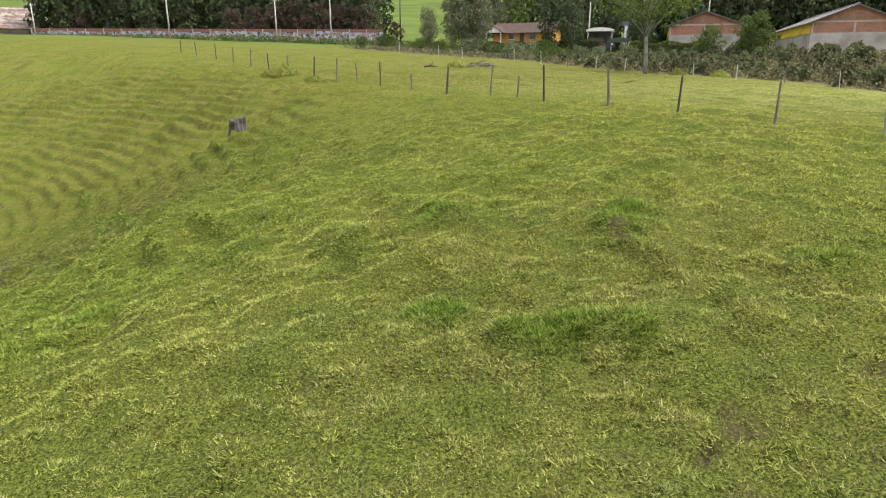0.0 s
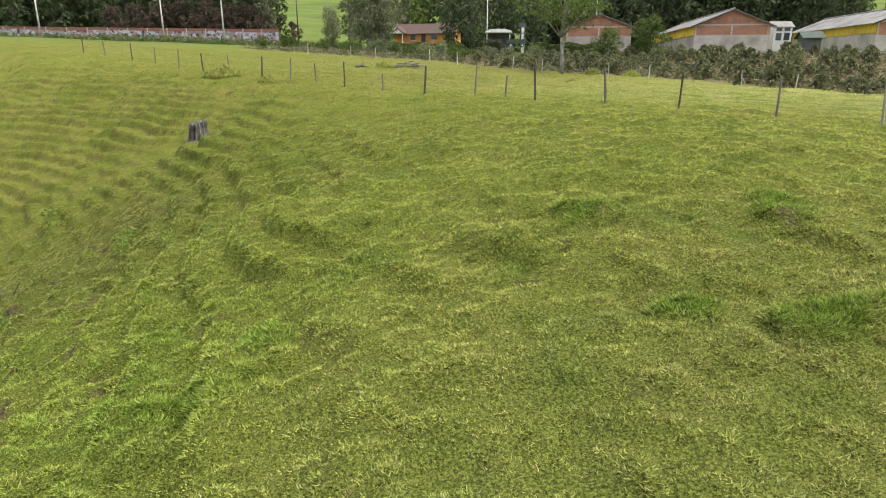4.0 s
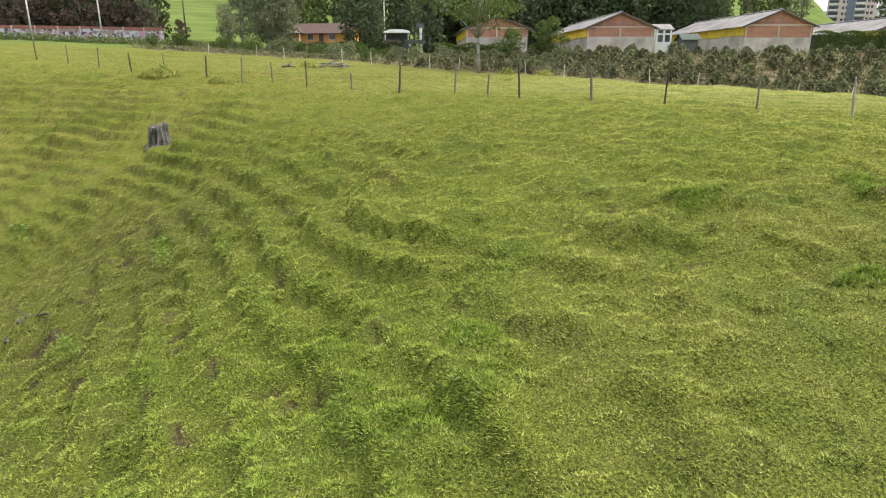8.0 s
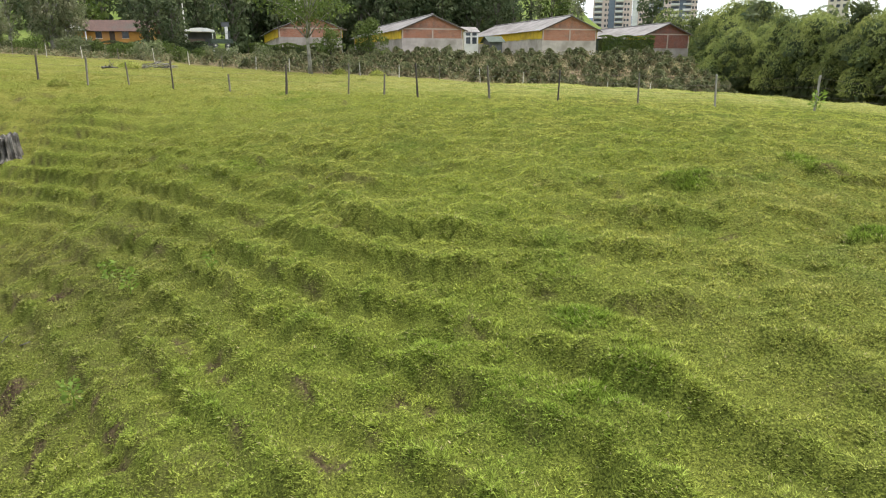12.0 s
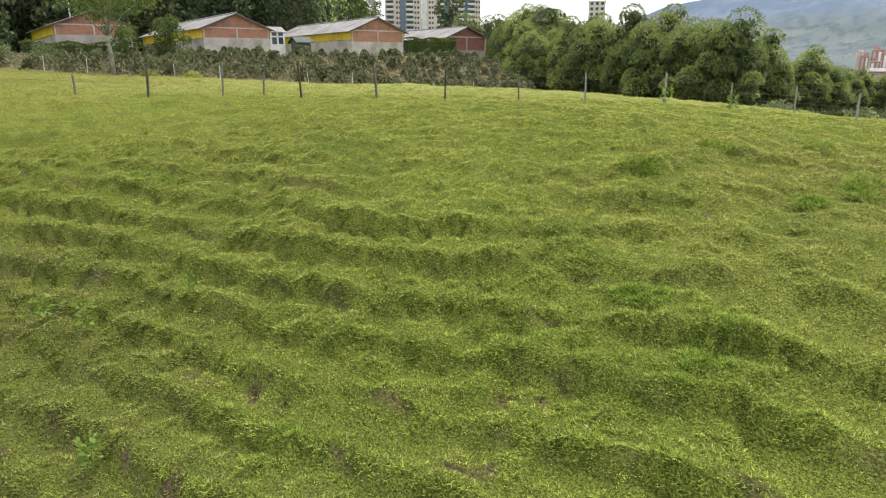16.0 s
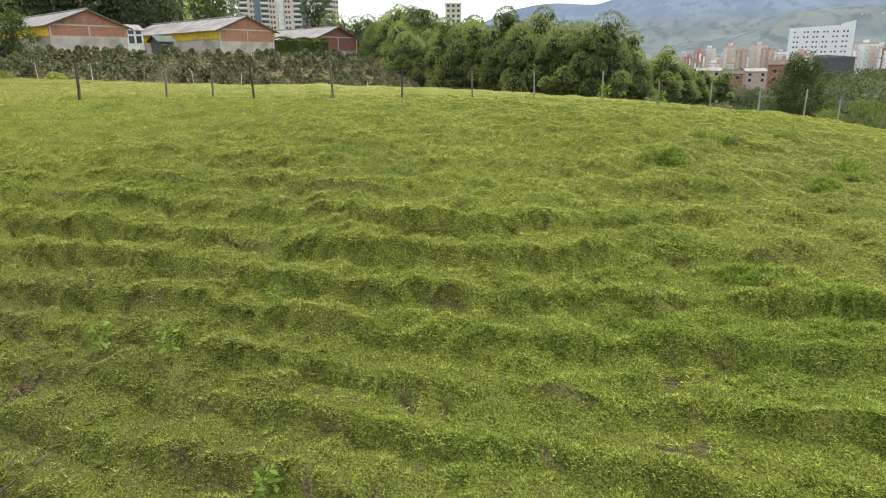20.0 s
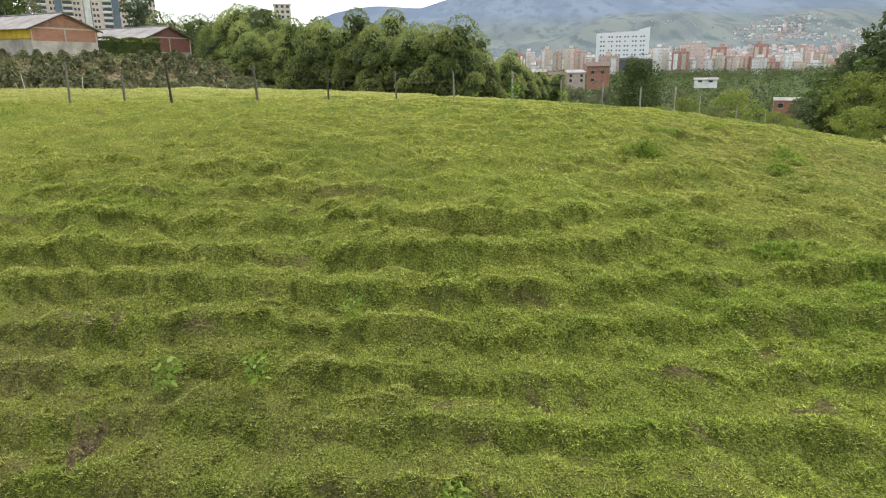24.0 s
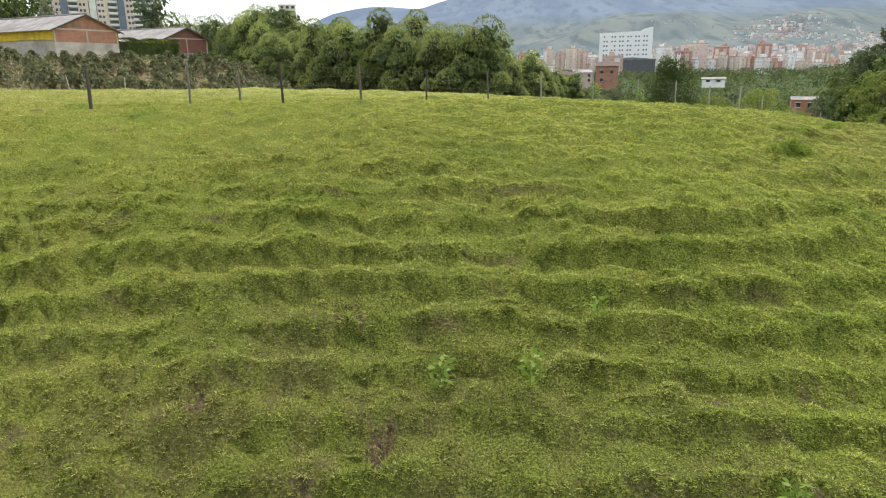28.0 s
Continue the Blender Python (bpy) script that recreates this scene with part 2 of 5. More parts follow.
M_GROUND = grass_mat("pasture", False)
M_BLADE = grass_mat("grass_blade", True)
M_BLADE_MID = grass_mat("rough_grass_blade", True, (0.68, 0.69, 0.62), (1.20, 1.21, 1.28), 0.99)
M_BLADE_FAR = grass_mat("field_grass_blade", True, (0.80, 0.83, 0.78), (1.16, 1.14, 1.2), 0.995)
M_POST = surface("weathered_post", (0.10, 0.085, 0.07), (0.22, 0.20, 0.17), 6, (0.06, 0.07, 0.04), 2.0, 0.9, 0.6, 0.02, (1, 1, 0.12))
M_DARKPOST = surface("dark_post", (0.035, 0.03, 0.025), (0.09, 0.075, 0.06), 6, None, 1, 0.9, 0.6, 0.02, (1, 1, 0.12))
M_GREYPOST = surface("silvered_post", (0.24, 0.22, 0.19), (0.40, 0.38, 0.34), 6, (0.16, 0.15, 0.12), 2.0, 0.9, 0.5, 0.02, (1, 1, 0.12))
M_PALEPOST = surface("pale_post", (0.42, 0.40, 0.36), (0.62, 0.60, 0.55), 4, (0.25, 0.24, 0.2), 1.5, 0.9, 0.4, 0.01, (1, 1, 0.2))
M_WIRE = surface("rusty_wire", (0.12, 0.09, 0.07), (0.22, 0.20, 0.18), 20, None, 1, 0.6, 0.1, 0.001, None, 0.8)
M_STUMP = surface("charred_wood", (0.05, 0.044, 0.038), (0.27, 0.25, 0.225), 7, (0.03, 0.026, 0.022), 3.0, 0.95, 0.9, 0.05, (1, 1, 0.15))
M_BARK = surface("bark", (0.09, 0.075, 0.06), (0.2, 0.18, 0.15), 5, (0.05, 0.06, 0.03), 1.2, 0.95, 0.7, 0.03, (1, 1, 0.3))
M_PALEBARK = surface("pale_bark", (0.20, 0.19, 0.165), (0.36, 0.34, 0.30), 4, (0.10, 0.11, 0.07), 1.2, 0.95, 0.5, 0.02, (1, 1, 0.3))
M_CULM = surface("bamboo_culm", (0.10, 0.13, 0.03), (0.2, 0.2, 0.07), 3, (0.08, 0.07, 0.04), 1.0, 0.5, 0.2, 0.01, (1, 1, 0.2))
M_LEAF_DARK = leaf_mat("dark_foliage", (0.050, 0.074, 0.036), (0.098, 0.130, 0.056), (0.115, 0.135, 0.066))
M_LEAF_MID = leaf_mat("green_foliage", (0.055, 0.090, 0.022), (0.115, 0.160, 0.036), (0.13, 0.16, 0.045))
M_LEAF_LIGHT = leaf_mat("light_foliage", (0.105, 0.155, 0.030), (0.205, 0.245, 0.048), (0.22, 0.235, 0.065))
M_EVERGREEN = leaf_mat("evergreen_foliage", (0.034, 0.058, 0.018), (0.080, 0.118, 0.030), (0.095, 0.125, 0.036), 0.7, 0.15, 0.5)
M_TUSSOCK = leaf_mat("tussock_grass", (0.16, 0.20, 0.04), (0.34, 0.37, 0.085), (0.36, 0.36, 0.11), 0.8, 0.3, 2.0)
M_LEAF_GREY = leaf_mat("grey_foliage", (0.11, 0.14, 0.065), (0.20, 0.225, 0.105), (0.23, 0.23, 0.14))
M_LEAF_RUST = leaf_mat("rusty_foliage", (0.085, 0.055, 0.045), (0.15, 0.105, 0.085), (0.10, 0.085, 0.055))
M_BAMBOO = leaf_mat("bamboo_leaves", (0.078, 0.118, 0.040), (0.225, 0.282, 0.085), (0.24, 0.275, 0.095), 0.6, 0.36, 0.5, (0.39, 0.44, 0.125))
M_COFFEE = leaf_mat("coffee_leaves", (0.055, 0.072, 0.030), (0.195, 0.210, 0.095), (0.25, 0.21, 0.12), 0.6, 0.2, 1.2)
M_WEED = leaf_mat("weed_leaves", (0.12, 0.20, 0.03), (0.22, 0.31, 0.05), (0.18, 0.26, 0.045), 0.45, 0.35, 2.0)
M_SOIL = surface("bare_soil", (0.06, 0.042, 0.03), (0.13, 0.095, 0.068), 3, (0.05, 0.07, 0.02), 0.5, 0.95, 0.6, 0.05)
M_BRICK = brick_mat("red_brick", (0.33, 0.135, 0.085), (0.42, 0.19, 0.12), (0.40, 0.32, 0.26), 0.40, 0.20)
M_BRICK_DARK = brick_mat("dark_brick", (0.19, 0.065, 0.045), (0.27, 0.10, 0.07), (0.24, 0.16, 0.13), 0.40, 0.20)
M_CONC = surface("bare_concrete", (0.36, 0.32, 0.30), (0.46, 0.41, 0.38), 1.2, (0.27, 0.24, 0.21), 0.35, 0.9, 0.2, 0.01)
M_BEAM = surface("concrete_beam", (0.42, 0.33, 0.27), (0.52, 0.42, 0.35), 1.5, None, 1, 0.9, 0.2, 0.01)
M_ROOF = surface("fibre_cement_roof", (0.165, 0.152, 0.145), (0.25, 0.235, 0.225), 0.8, (0.12, 0.108, 0.10), 0.3, 0.85, 0.2, 0.02)
M_RUSTROOF = surface("rusty_sheet_roof", (0.20, 0.12, 0.095), (0.50, 0.44, 0.40), 0.5, (0.13, 0.09, 0.075), 0.9, 0.85, 0.3, 0.03, (0.5, 2, 1))
M_TIMBER = surface("roof_timber", (0.06, 0.045, 0.035), (0.12, 0.09, 0.07), 3, None, 1, 0.9)
M_TARP = surface("yellow_tarpaulin", (0.62, 0.41, 0.02), (0.74, 0.52, 0.04), 1.6, (0.50, 0.34, 0.03), 0.5, 0.55, 0.5, 0.08)
M_TILE = surface("clay_tile_roof", (0.060, 0.036, 0.030), (0.115, 0.066, 0.052), 3, (0.07, 0.058, 0.048), 0.5, 0.9, 0.5, 0.05, (4, 0.5, 1))
M_ORANGE = surface("ochre_plaster", (0.50, 0.25, 0.05), (0.62, 0.33, 0.08), 1.0, (0.42, 0.22, 0.1), 0.4, 0.9)
M_WHITE = surface("white_paint", (0.72, 0.71, 0.69), (0.82, 0.81, 0.79), 1.0, (0.6, 0.58, 0.55), 0.3, 0.8)
M_BRIGHT = surface("clean_white_paint", (0.90, 0.90, 0.90), (0.93, 0.93, 0.93), 0.3, None, 1, 0.7, 0.0)
M_GLASS = surface("dark_window", (0.03, 0.035, 0.045), (0.07, 0.08, 0.095), 0.8, None, 1, 0.15, 0.0, 0.0)
M_DARK = surface("dark_cladding", (0.07, 0.075, 0.085), (0.11, 0.115, 0.125), 0.8, None, 1, 0.7)
M_GREENSHEET = surface("green_netting", (0.035, 0.05, 0.038), (0.06, 0.08, 0.06), 2, None, 1, 0.8)


def graffiti_mat():
    m, n, l, p = node_mat("graffiti_wall")
    vec = n.new("ShaderNodeTexCoord").outputs["Object"]
    col = mixc(n, l, noise_fac(n, l, vec, 0.35, 0.4, 0.6), (0.24, 0.17, 0.15), (0.27, 0.25, 0.26))
    col = mixc(n, l, noise_fac(n, l, vec, 0.9, 0.5, 0.56, 1), col, (0.40, 0.41, 0.46))
    col = mixc(n, l, noise_fac(n, l, vec, 1.4, 0.56, 0.6, 1), col, (0.05, 0.05, 0.08))
    col = mixc(n, l, noise_fac(n, l, vec, 0.6, 0.6, 0.64, 1), col, (0.38, 0.20, 0.26))
    l.new(col, p.inputs["Base Color"])
    p.inputs["Roughness"].default_value = 0.85
    add_bump(n, l, p, noise_fac(n, l, vec, 8, 0.2, 0.8), 0.2, 0.01)
    return m


M_GRAFFITI = graffiti_mat()


# ---- mesh helpers ----
class Geo:
    """Collects vertices and faces for one mesh."""

    def __init__(self):
        self.v, self.f = [], []

    def add(self, vs, fs):
        k = len(self.v)
        self.v += [tuple(p) for p in vs]
        self.f += [tuple(k + i for i in f) for f in fs]
        return self

    def box(self, x0, y0, z0, x1, y1, z1):
        vs = [(x, y, z) for z in (z0, z1) for x, y in ((x0, y0), (x1, y0), (x1, y1), (x0, y1))]
        return self.add(vs, [(3, 2, 1, 0), (4, 5, 6, 7), (0, 1, 5, 4), (1, 2, 6, 5), (2, 3, 7, 6), (3, 0, 4, 7)])

    def prism(self, outline, y0, y1):
        """An outline of (x, z), anticlockwise seen from -y, pushed from y0 to y1."""
        n = len(outline)
        vs = [(x, y0, z) for x, z in outline] + [(x, y1, z) for x, z in outline]
        fs = [tuple(range(n)), tuple(range(2 * n - 1, n - 1, -1))]
        return self.add(vs, fs + [(i, i + n, (i + 1) % n + n, (i + 1) % n) for i in range(n)])

    def tube(self, pts, radii, sides=6, cap=True):
        pts = [Vector(p) for p in pts]
        vs = []
        for i, p in enumerate(pts):
            way = (pts[min(i + 1, len(pts) - 1)] - pts[max(i - 1, 0)]).normalized()
            a = way.orthogonal().normalized() if abs(way.z) < 0.9 else (Vector((1, 0, 0)) - way * way.x).normalized()
            b = way.cross(a)
            vs += [p + (a * math.cos(6.2832 * k / sides) + b * math.sin(6.2832 * k / sides)) * radii[i] for k in range(sides)]
        fs = [(i * sides + k, i * sides + (k + 1) % sides, (i + 1) * sides + (k + 1) % sides, (i + 1) * sides + k)
              for i in range(len(pts) - 1) for k in range(sides)]
        if cap:
            fs += [tuple(range(sides - 1, -1, -1)), tuple((len(pts) - 1) * sides + k for k in range(sides))]
        return self.add(vs, fs)

    def mesh(self, name, mat, smooth=False):
        me = bpy.data.meshes.new(name)
        me.from_pydata(self.v, [], self.f)
        me.materials.append(mat)
        if smooth:
            me.shade_smooth()
        return me


def array_mesh(name, verts, corners, sides, mat):
    """A mesh from arrays: verts (n, 3) and faces of one corner count."""
    me = bpy.data.meshes.new(name)
    nf = len(corners) // sides
    me.vertices.add(len(verts))
    me.vertices.foreach_set("co", np.asarray(verts, np.float32).ravel())
    me.loops.add(len(corners))
    me.loops.foreach_set("vertex_index", np.asarray(corners, np.int32))
    me.polygons.add(nf)
    me.polygons.foreach_set("loop_start", np.arange(nf, dtype=np.int32) * sides)
    me.update(calc_edges=True)
    me.materials.append(mat)
    return me


def part(name, data, parent, label="", smooth=False, mat=None):
    """One mesh object under a thing or under a part. data: a Geo with its material, or a mesh."""
    me = data.mesh(name, mat, smooth) if isinstance(data, Geo) else data
    ob = new(name, me)
    ob.parent = parent
    return tagged(ob, label)


def thing(name, m, label, category, group="", kind=""):
    ob = new(name)
    ob.empty_display_size = 0.3
    ob.matrix_basis = m
    return tagged(ob, label, category, group, kind)


def solo(name, geo, mat, m, label, category, group="", kind="", smooth=False):
    ob = new(name, geo.mesh(name, mat, smooth))
    ob.matrix_basis = m
    return tagged(ob, label, category, group, kind)


# ---- the lie of the land ----
rng = np.random.default_rng(7)
LATTICE = rng.random((256, 256))
EU, EV, ORIGIN = (0.657, -0.754), (0.754, 0.657), (3.87, 25.1)     # along and across the pasture fence


def vnoise(x, y):
    """Smooth value noise, 0..1, for arrays."""
    xi, yi = np.floor(x).astype(int), np.floor(y).astype(int)
    fx, fy = x - xi, y - yi
    fx, fy = fx * fx * (3 - 2 * fx), fy * fy * (3 - 2 * fy)
    a, b = LATTICE[xi % 256, yi % 256], LATTICE[(xi + 1) % 256, yi % 256]
    c, d = LATTICE[xi % 256, (yi + 1) % 256], LATTICE[(xi + 1) % 256, (yi + 1) % 256]
    return (a + (b - a) * fx) * (1 - fy) + (c + (d - c) * fx) * fy


def sstep(x, a, b):
    t = np.clip((x - a) / (b - a), 0, 1)
    return t * t * (3 - 2 * t)


def plan_uv(x, y):
    dx, dy = x - ORIGIN[0], y - ORIGIN[1]
    return dx * EU[0] + dy * EU[1], dx * EV[0] + dy * EV[1]


def broad(x, y):
    """The broad shape: a spur along the fence, a slope below it, a bank and hills beyond."""
    u, v = plan_uv(x, y)
    up, un = np.clip(u, 0, 45), np.clip(u, -40, 0)
    zf = 2.68 - 0.0125 * up - 0.00165 * up * up - 0.015 * un + 0.0009 * un * un
    zf = zf - 0.10 * np.clip(u - 45, 0, 60) - 0.055 * np.clip(u + 40, -85, 0)
    c = np.clip(u / 10, -1.6, 1.0)
    w = np.clip(-v / 10, 0, 7)
    q = np.clip(w * w * (1.314 - 0.776 * c + 0.255 * c * c) + w * (0.249 - 0.759 * c), 0, None)
    q = q * (1 - 0.85 * sstep(-u, 26, 64))
    z = zf - 9 * (1 - np.exp(-q / 9))
    z = z - 0.35 * sstep(-u, 15, 22) * sstep(-v, 2, 7) * (1 - sstep(-v, 14, 30))
    for cx, cy, cr, cz in ((0.0, 7.3, 3.5, -0.25), (-5.0, 13.6, 2.5, 0.3), (-12.5, 21.5, 2.5, -0.3), (-9.9, 31.4, 2.0, -0.72)):
        z = z + cz * np.exp(-((x - cx) ** 2 + (y - cy) ** 2) / (cr * cr))
    # the end of the spur falls away
    z = z - 0.05 * np.clip(u - 15, 0, 40) * sstep(-v, -3, 8) - 0.05 * np.clip(u - 27, 0, 30)
    # beyond the fence: a level top, a dip, then the planted bank
    z = z - (0.3 + 1.3 * sstep(u, -12, 12)) * sstep(v, 16, 46)
    bank = 5.5 + 0.012 * np.clip(v - 85, 0, 200) - 5.5 * sstep(u, 26, 60)
    z = z + (np.maximum(bank, z) - z) * sstep(v, 48, 86) * (1 - sstep(u, 20, 34)) * (1 - 0.75 * sstep(-u, 40, 70))
    z = z - 2.5 * sstep(u, 14, 34) * sstep(v, 26, 50)
    # far country
    r, az = np.hypot(x, y), np.degrees(np.arctan2(x, y))
    hill = (0.23 * (1 - sstep(az, -4, 30)) + (0.17 - 0.12 * sstep(az, 44, 52)) * sstep(az, -4, 30) * (1 - sstep(az, 58, 72))) * sstep(az, -150, -60)
    z = z + hill * np.clip(r - 176 - 14 * sstep(-az, 8, 26), 0, 500)
    wood = sstep(az, 109, 124) * (1 - sstep(az, 170, 200))
    z = z + wood * 0.16 * np.clip(r - 75, 0, 160)
    flat = sstep(r, 250, 420) * sstep(az, 62, 76)
    z = z * (1 - flat) + flat * (-6 + wood * 22)
    return z


def relief(x, y):
    """Height of the turf with its cattle tracks and hummocks, and the masks of bare soil (with shade painted under
    track lips) and lush growth.
    """
    z = broad(x, y)
    e = 0.6
    sx, sy = (broad(x + e, y) - z) / e, (broad(x, y + e) - z) / e
    slope = np.hypot(sx, sy)
    u, v = plan_uv(x, y)
    near = (1 - sstep(np.hypot(x + 4, y - 18), 48, 75)) * (1 - sstep(v, 0, 6))
    steep = sstep(slope, 0.13, 0.30) * near
    left = sstep(-u, 3, 13) * (1 - sstep(-u, 62, 78)) * (1 - sstep(v, -5, -1)) * near
    steep = steep * (1 - 0.8 * left)
    s2 = z / 0.34 + 0.8 * vnoise(x * 0.22 + 5, y * 0.22 + 41) + 0.38 * vnoise(x * 0.7 + 2, y * 0.7 + 60)
    f2 = s2 - np.floor(s2)
    s = z / 0.36 + 0.9 * vnoise(x * 0.16 + 31, y * 0.16 + 7) + 0.32 * vnoise(x * 0.55, y * 0.55 + 3) + 0.20 * vnoise(x * 1.4 + 8, y * 1.4 + 3)
    f = s - np.floor(s)
    tread = sstep(f, 0.0, 0.19) + 0.16 * np.exp(-((f - 0.27) / 0.10) ** 2)
    wob = 0.25 + 0.80 * vnoise(x * 0.4 + 9, y * 0.4 + 77)
    z1 = z + steep * (0.38 - 0.15 * sstep(v, -14, -7)) * (tread - f) * wob * (0.45 + 0.75 * vnoise(x * 0.7 + 3, y * 0.7 + 21))
    fine = np.maximum(left, 0.35 * steep * sstep(v, -15, -9) * sstep(-u, -14, -4))
    z1 = z1 + fine * 0.34 * (sstep(f2, 0.0, 0.18) + 0.14 * np.exp(-((f2 - 0.26) / 0.1) ** 2) - f2) * (0.15 + 1.25 * vnoise(x * 0.42 + 13, y * 0.42 + 2))
    z1 = z1 + near * (0.18 * (vnoise(x * 0.8, y * 0.8) - 0.5) + 0.15 * (vnoise(x * 2.1 + 5, y * 2.1) - 0.5) + 0.12 * (vnoise(x * 5, y * 5 + 9) - 0.5))
    z1 = z1 + steep * (0.13 * (vnoise(x * 3.1 + 7, y * 3.1 + 1) - 0.5) + 0.10 * (vnoise(x * 6.3, y * 6.3 + 4) - 0.5))
    far = (1 - near) * (1 - sstep(np.hypot(x, y), 90, 200))
    z1 = z1 + far * (0.22 * (vnoise(x * 0.5, y * 0.5) - 0.5) + 0.2 * (vnoise(x * 1.3, y * 1.3) - 0.5))
    rise = np.exp(-((f - 0.10) / 0.10) ** 2) * steep
    bare = np.clip((vnoise(x * 1.1 + 40, y * 1.1) * 0.65 + vnoise(x * 3.1, y * 3.1 + 60) * 0.5 - 0.66) * 4, 0, 0.9) * rise
    bare = np.maximum(bare, 0.75 * np.clip((vnoise(x * 0.9 + 11, y * 0.9 + 50) * 0.6 + vnoise(x * 3.7 + 2, y * 3.7) * 0.5 - 0.86) * 6, 0, 1) * near)
    # soil lines on the risers, also painting the shade under each lip
    riser_soil_shade = fine * np.exp(-((f2 - 0.07) / 0.07) ** 2) * np.clip(2.2 * vnoise(x * 1.3 + 4, y * 1.3 + 33) - 0.5, 0, 1)
    bare = np.maximum(bare, 0.8 * riser_soil_shade)
    lush = np.clip((vnoise(x * 0.33 + 70, y * 0.33 + 20) * 0.8 + vnoise(x * 1.2, y * 1.2 + 5) * 0.35 - 0.88) * 3, 0, 0.6) * near
    worn = np.exp(-((x + 10.4) ** 2 / 6 + (y - 20.6) ** 2 / 14)) + 0.8 * np.exp(-((x + 11.4) ** 2 / 5 + (y - 12.5) ** 2 / 22))
    bare = np.maximum(bare, 0.5 * worn * np.clip((vnoise(x * 1.6 + 3, y * 1.6 + 8) * 0.55 + vnoise(x * 5.2, y * 5.2 + 4) * 0.5 - 0.46) * 5, 0, 1))
    crest = steep * np.exp(-((f - 0.27) / 0.12) ** 2) + 0.6 * fine * np.exp(-((f2 - 0.25) / 0.13) ** 2)
    lush = np.maximum(lush, 0.34 * crest * vnoise(x * 1.7 + 22, y * 1.7 + 6))
    for px, py, pr in ((-10.02, 18.66, 0.13), (-10.29, 18.70, 0.16), (-10.57, 18.70, 0.15), (-10.33, 21.70, 0.20), (-10.22, 21.25, 0.20), (-10.14, 20.85, 0.14), (-10.92, 19.36, 0.24), (-8.40, 20.21, 0.13), (-8.39, 19.77, 0.15), (-8.39, 19.45, 0.12),
                       (-9.05, 14.19, 0.12), (-9.02, 13.70, 0.14), (-8.91, 12.46, 0.14), (-11.53, 15.67, 0.28), (-10.51, 13.51, 0.12), (-10.47, 12.66, 0.13), (-10.57, 11.86, 0.14), (-8.83, 12.95, 0.15), (-7.49, 9.50, 0.16), (-7.35, 9.13, 0.13),
                       (-8.73, 9.95, 0.14), (-8.69, 9.29, 0.15), (-11.45, 13.43, 0.16), (-7.56, 9.58, 0.15), (-8.84, 9.58, 0.14), (2.09, 4.40, 0.12), (3.85, 5.26, 0.11), (-1.49, 8.57, 0.13)):
        d = np.hypot((x - px) * 0.8 + (y - py) * 0.2, y - py) / pr + 1.5 * (vnoise(x * 6, y * 6) - 0.5) + 0.6 * (vnoise(x * 15, y * 15) - 0.5)
        z1 = z1 - 0.05 * (1 - sstep(d, 0.5, 1.1))
        bare = np.maximum(bare, 1 - sstep(d, 0.55, 1.05))
    for px, py, pr in ((1.2, 6.45, 0.62), (-0.1, 7.0, 0.5), (2.0, 6.2, 0.4), (2.7, 9.3, 0.7), (-0.2, 10.3, 0.6), (4.6, 7.4, 0.5), (-5.0, 8.6, 0.6)):
        d = np.hypot(x - px, y - py) / pr + 0.8 * (vnoise(x * 2.5 + 8, y * 2.5) - 0.5)
        g = 1 - sstep(d, 0.4, 1.1)
        lush = np.maximum(lush, 0.75 * g)
        z1 = z1 + 0.10 * g
    field = sstep(v, 43.5, 46) * (1 - sstep(v, 86, 90)) * sstep(u, -92, -84) * (1 - sstep(u, 30, 36))
    bare = np.maximum(bare, field * (0.55 + 0.45 * vnoise(x * 0.7, y * 0.7)))
    return z1, np.clip(bare, 0, 1), np.clip(lush * (1 - bare), 0, 1)


def gz(x, y):
    return float(relief(np.array([float(x)]), np.array([float(y)]))[0][0])


def axis(lo, hi, step, far_lo, far_hi, grow=1.17):
    mid = list(np.arange(lo, hi + 1e-6, step))
    for end, sign in ((far_lo, -1), (far_hi, 1)):
        d, p = step, (lo if sign < 0 else hi)
        while (end - p) * sign > 0:
            d = min(d * grow, 260)
            p += d * sign
            mid.append(p)
    return np.array(sorted(mid))


gx, gy = axis(-36, 16, 0.16, -4600, 4600), axis(2, 50, 0.16, -4600, 4600)
XX, YY = np.meshgrid(gx, gy)
ZZ, BB, LL = relief(XX.ravel(), YY.ravel())
idx = np.arange(XX.size).reshape(XX.shape)
quads = np.stack([idx[:-1, :-1], idx[:-1, 1:], idx[1:, 1:], idx[1:, :-1]], -1).reshape(-1)
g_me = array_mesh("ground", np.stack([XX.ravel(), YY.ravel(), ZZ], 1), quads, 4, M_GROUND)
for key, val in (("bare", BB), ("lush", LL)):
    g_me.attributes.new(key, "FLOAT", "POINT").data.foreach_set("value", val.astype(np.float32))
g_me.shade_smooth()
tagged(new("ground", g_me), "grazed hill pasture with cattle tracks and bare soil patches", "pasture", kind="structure")


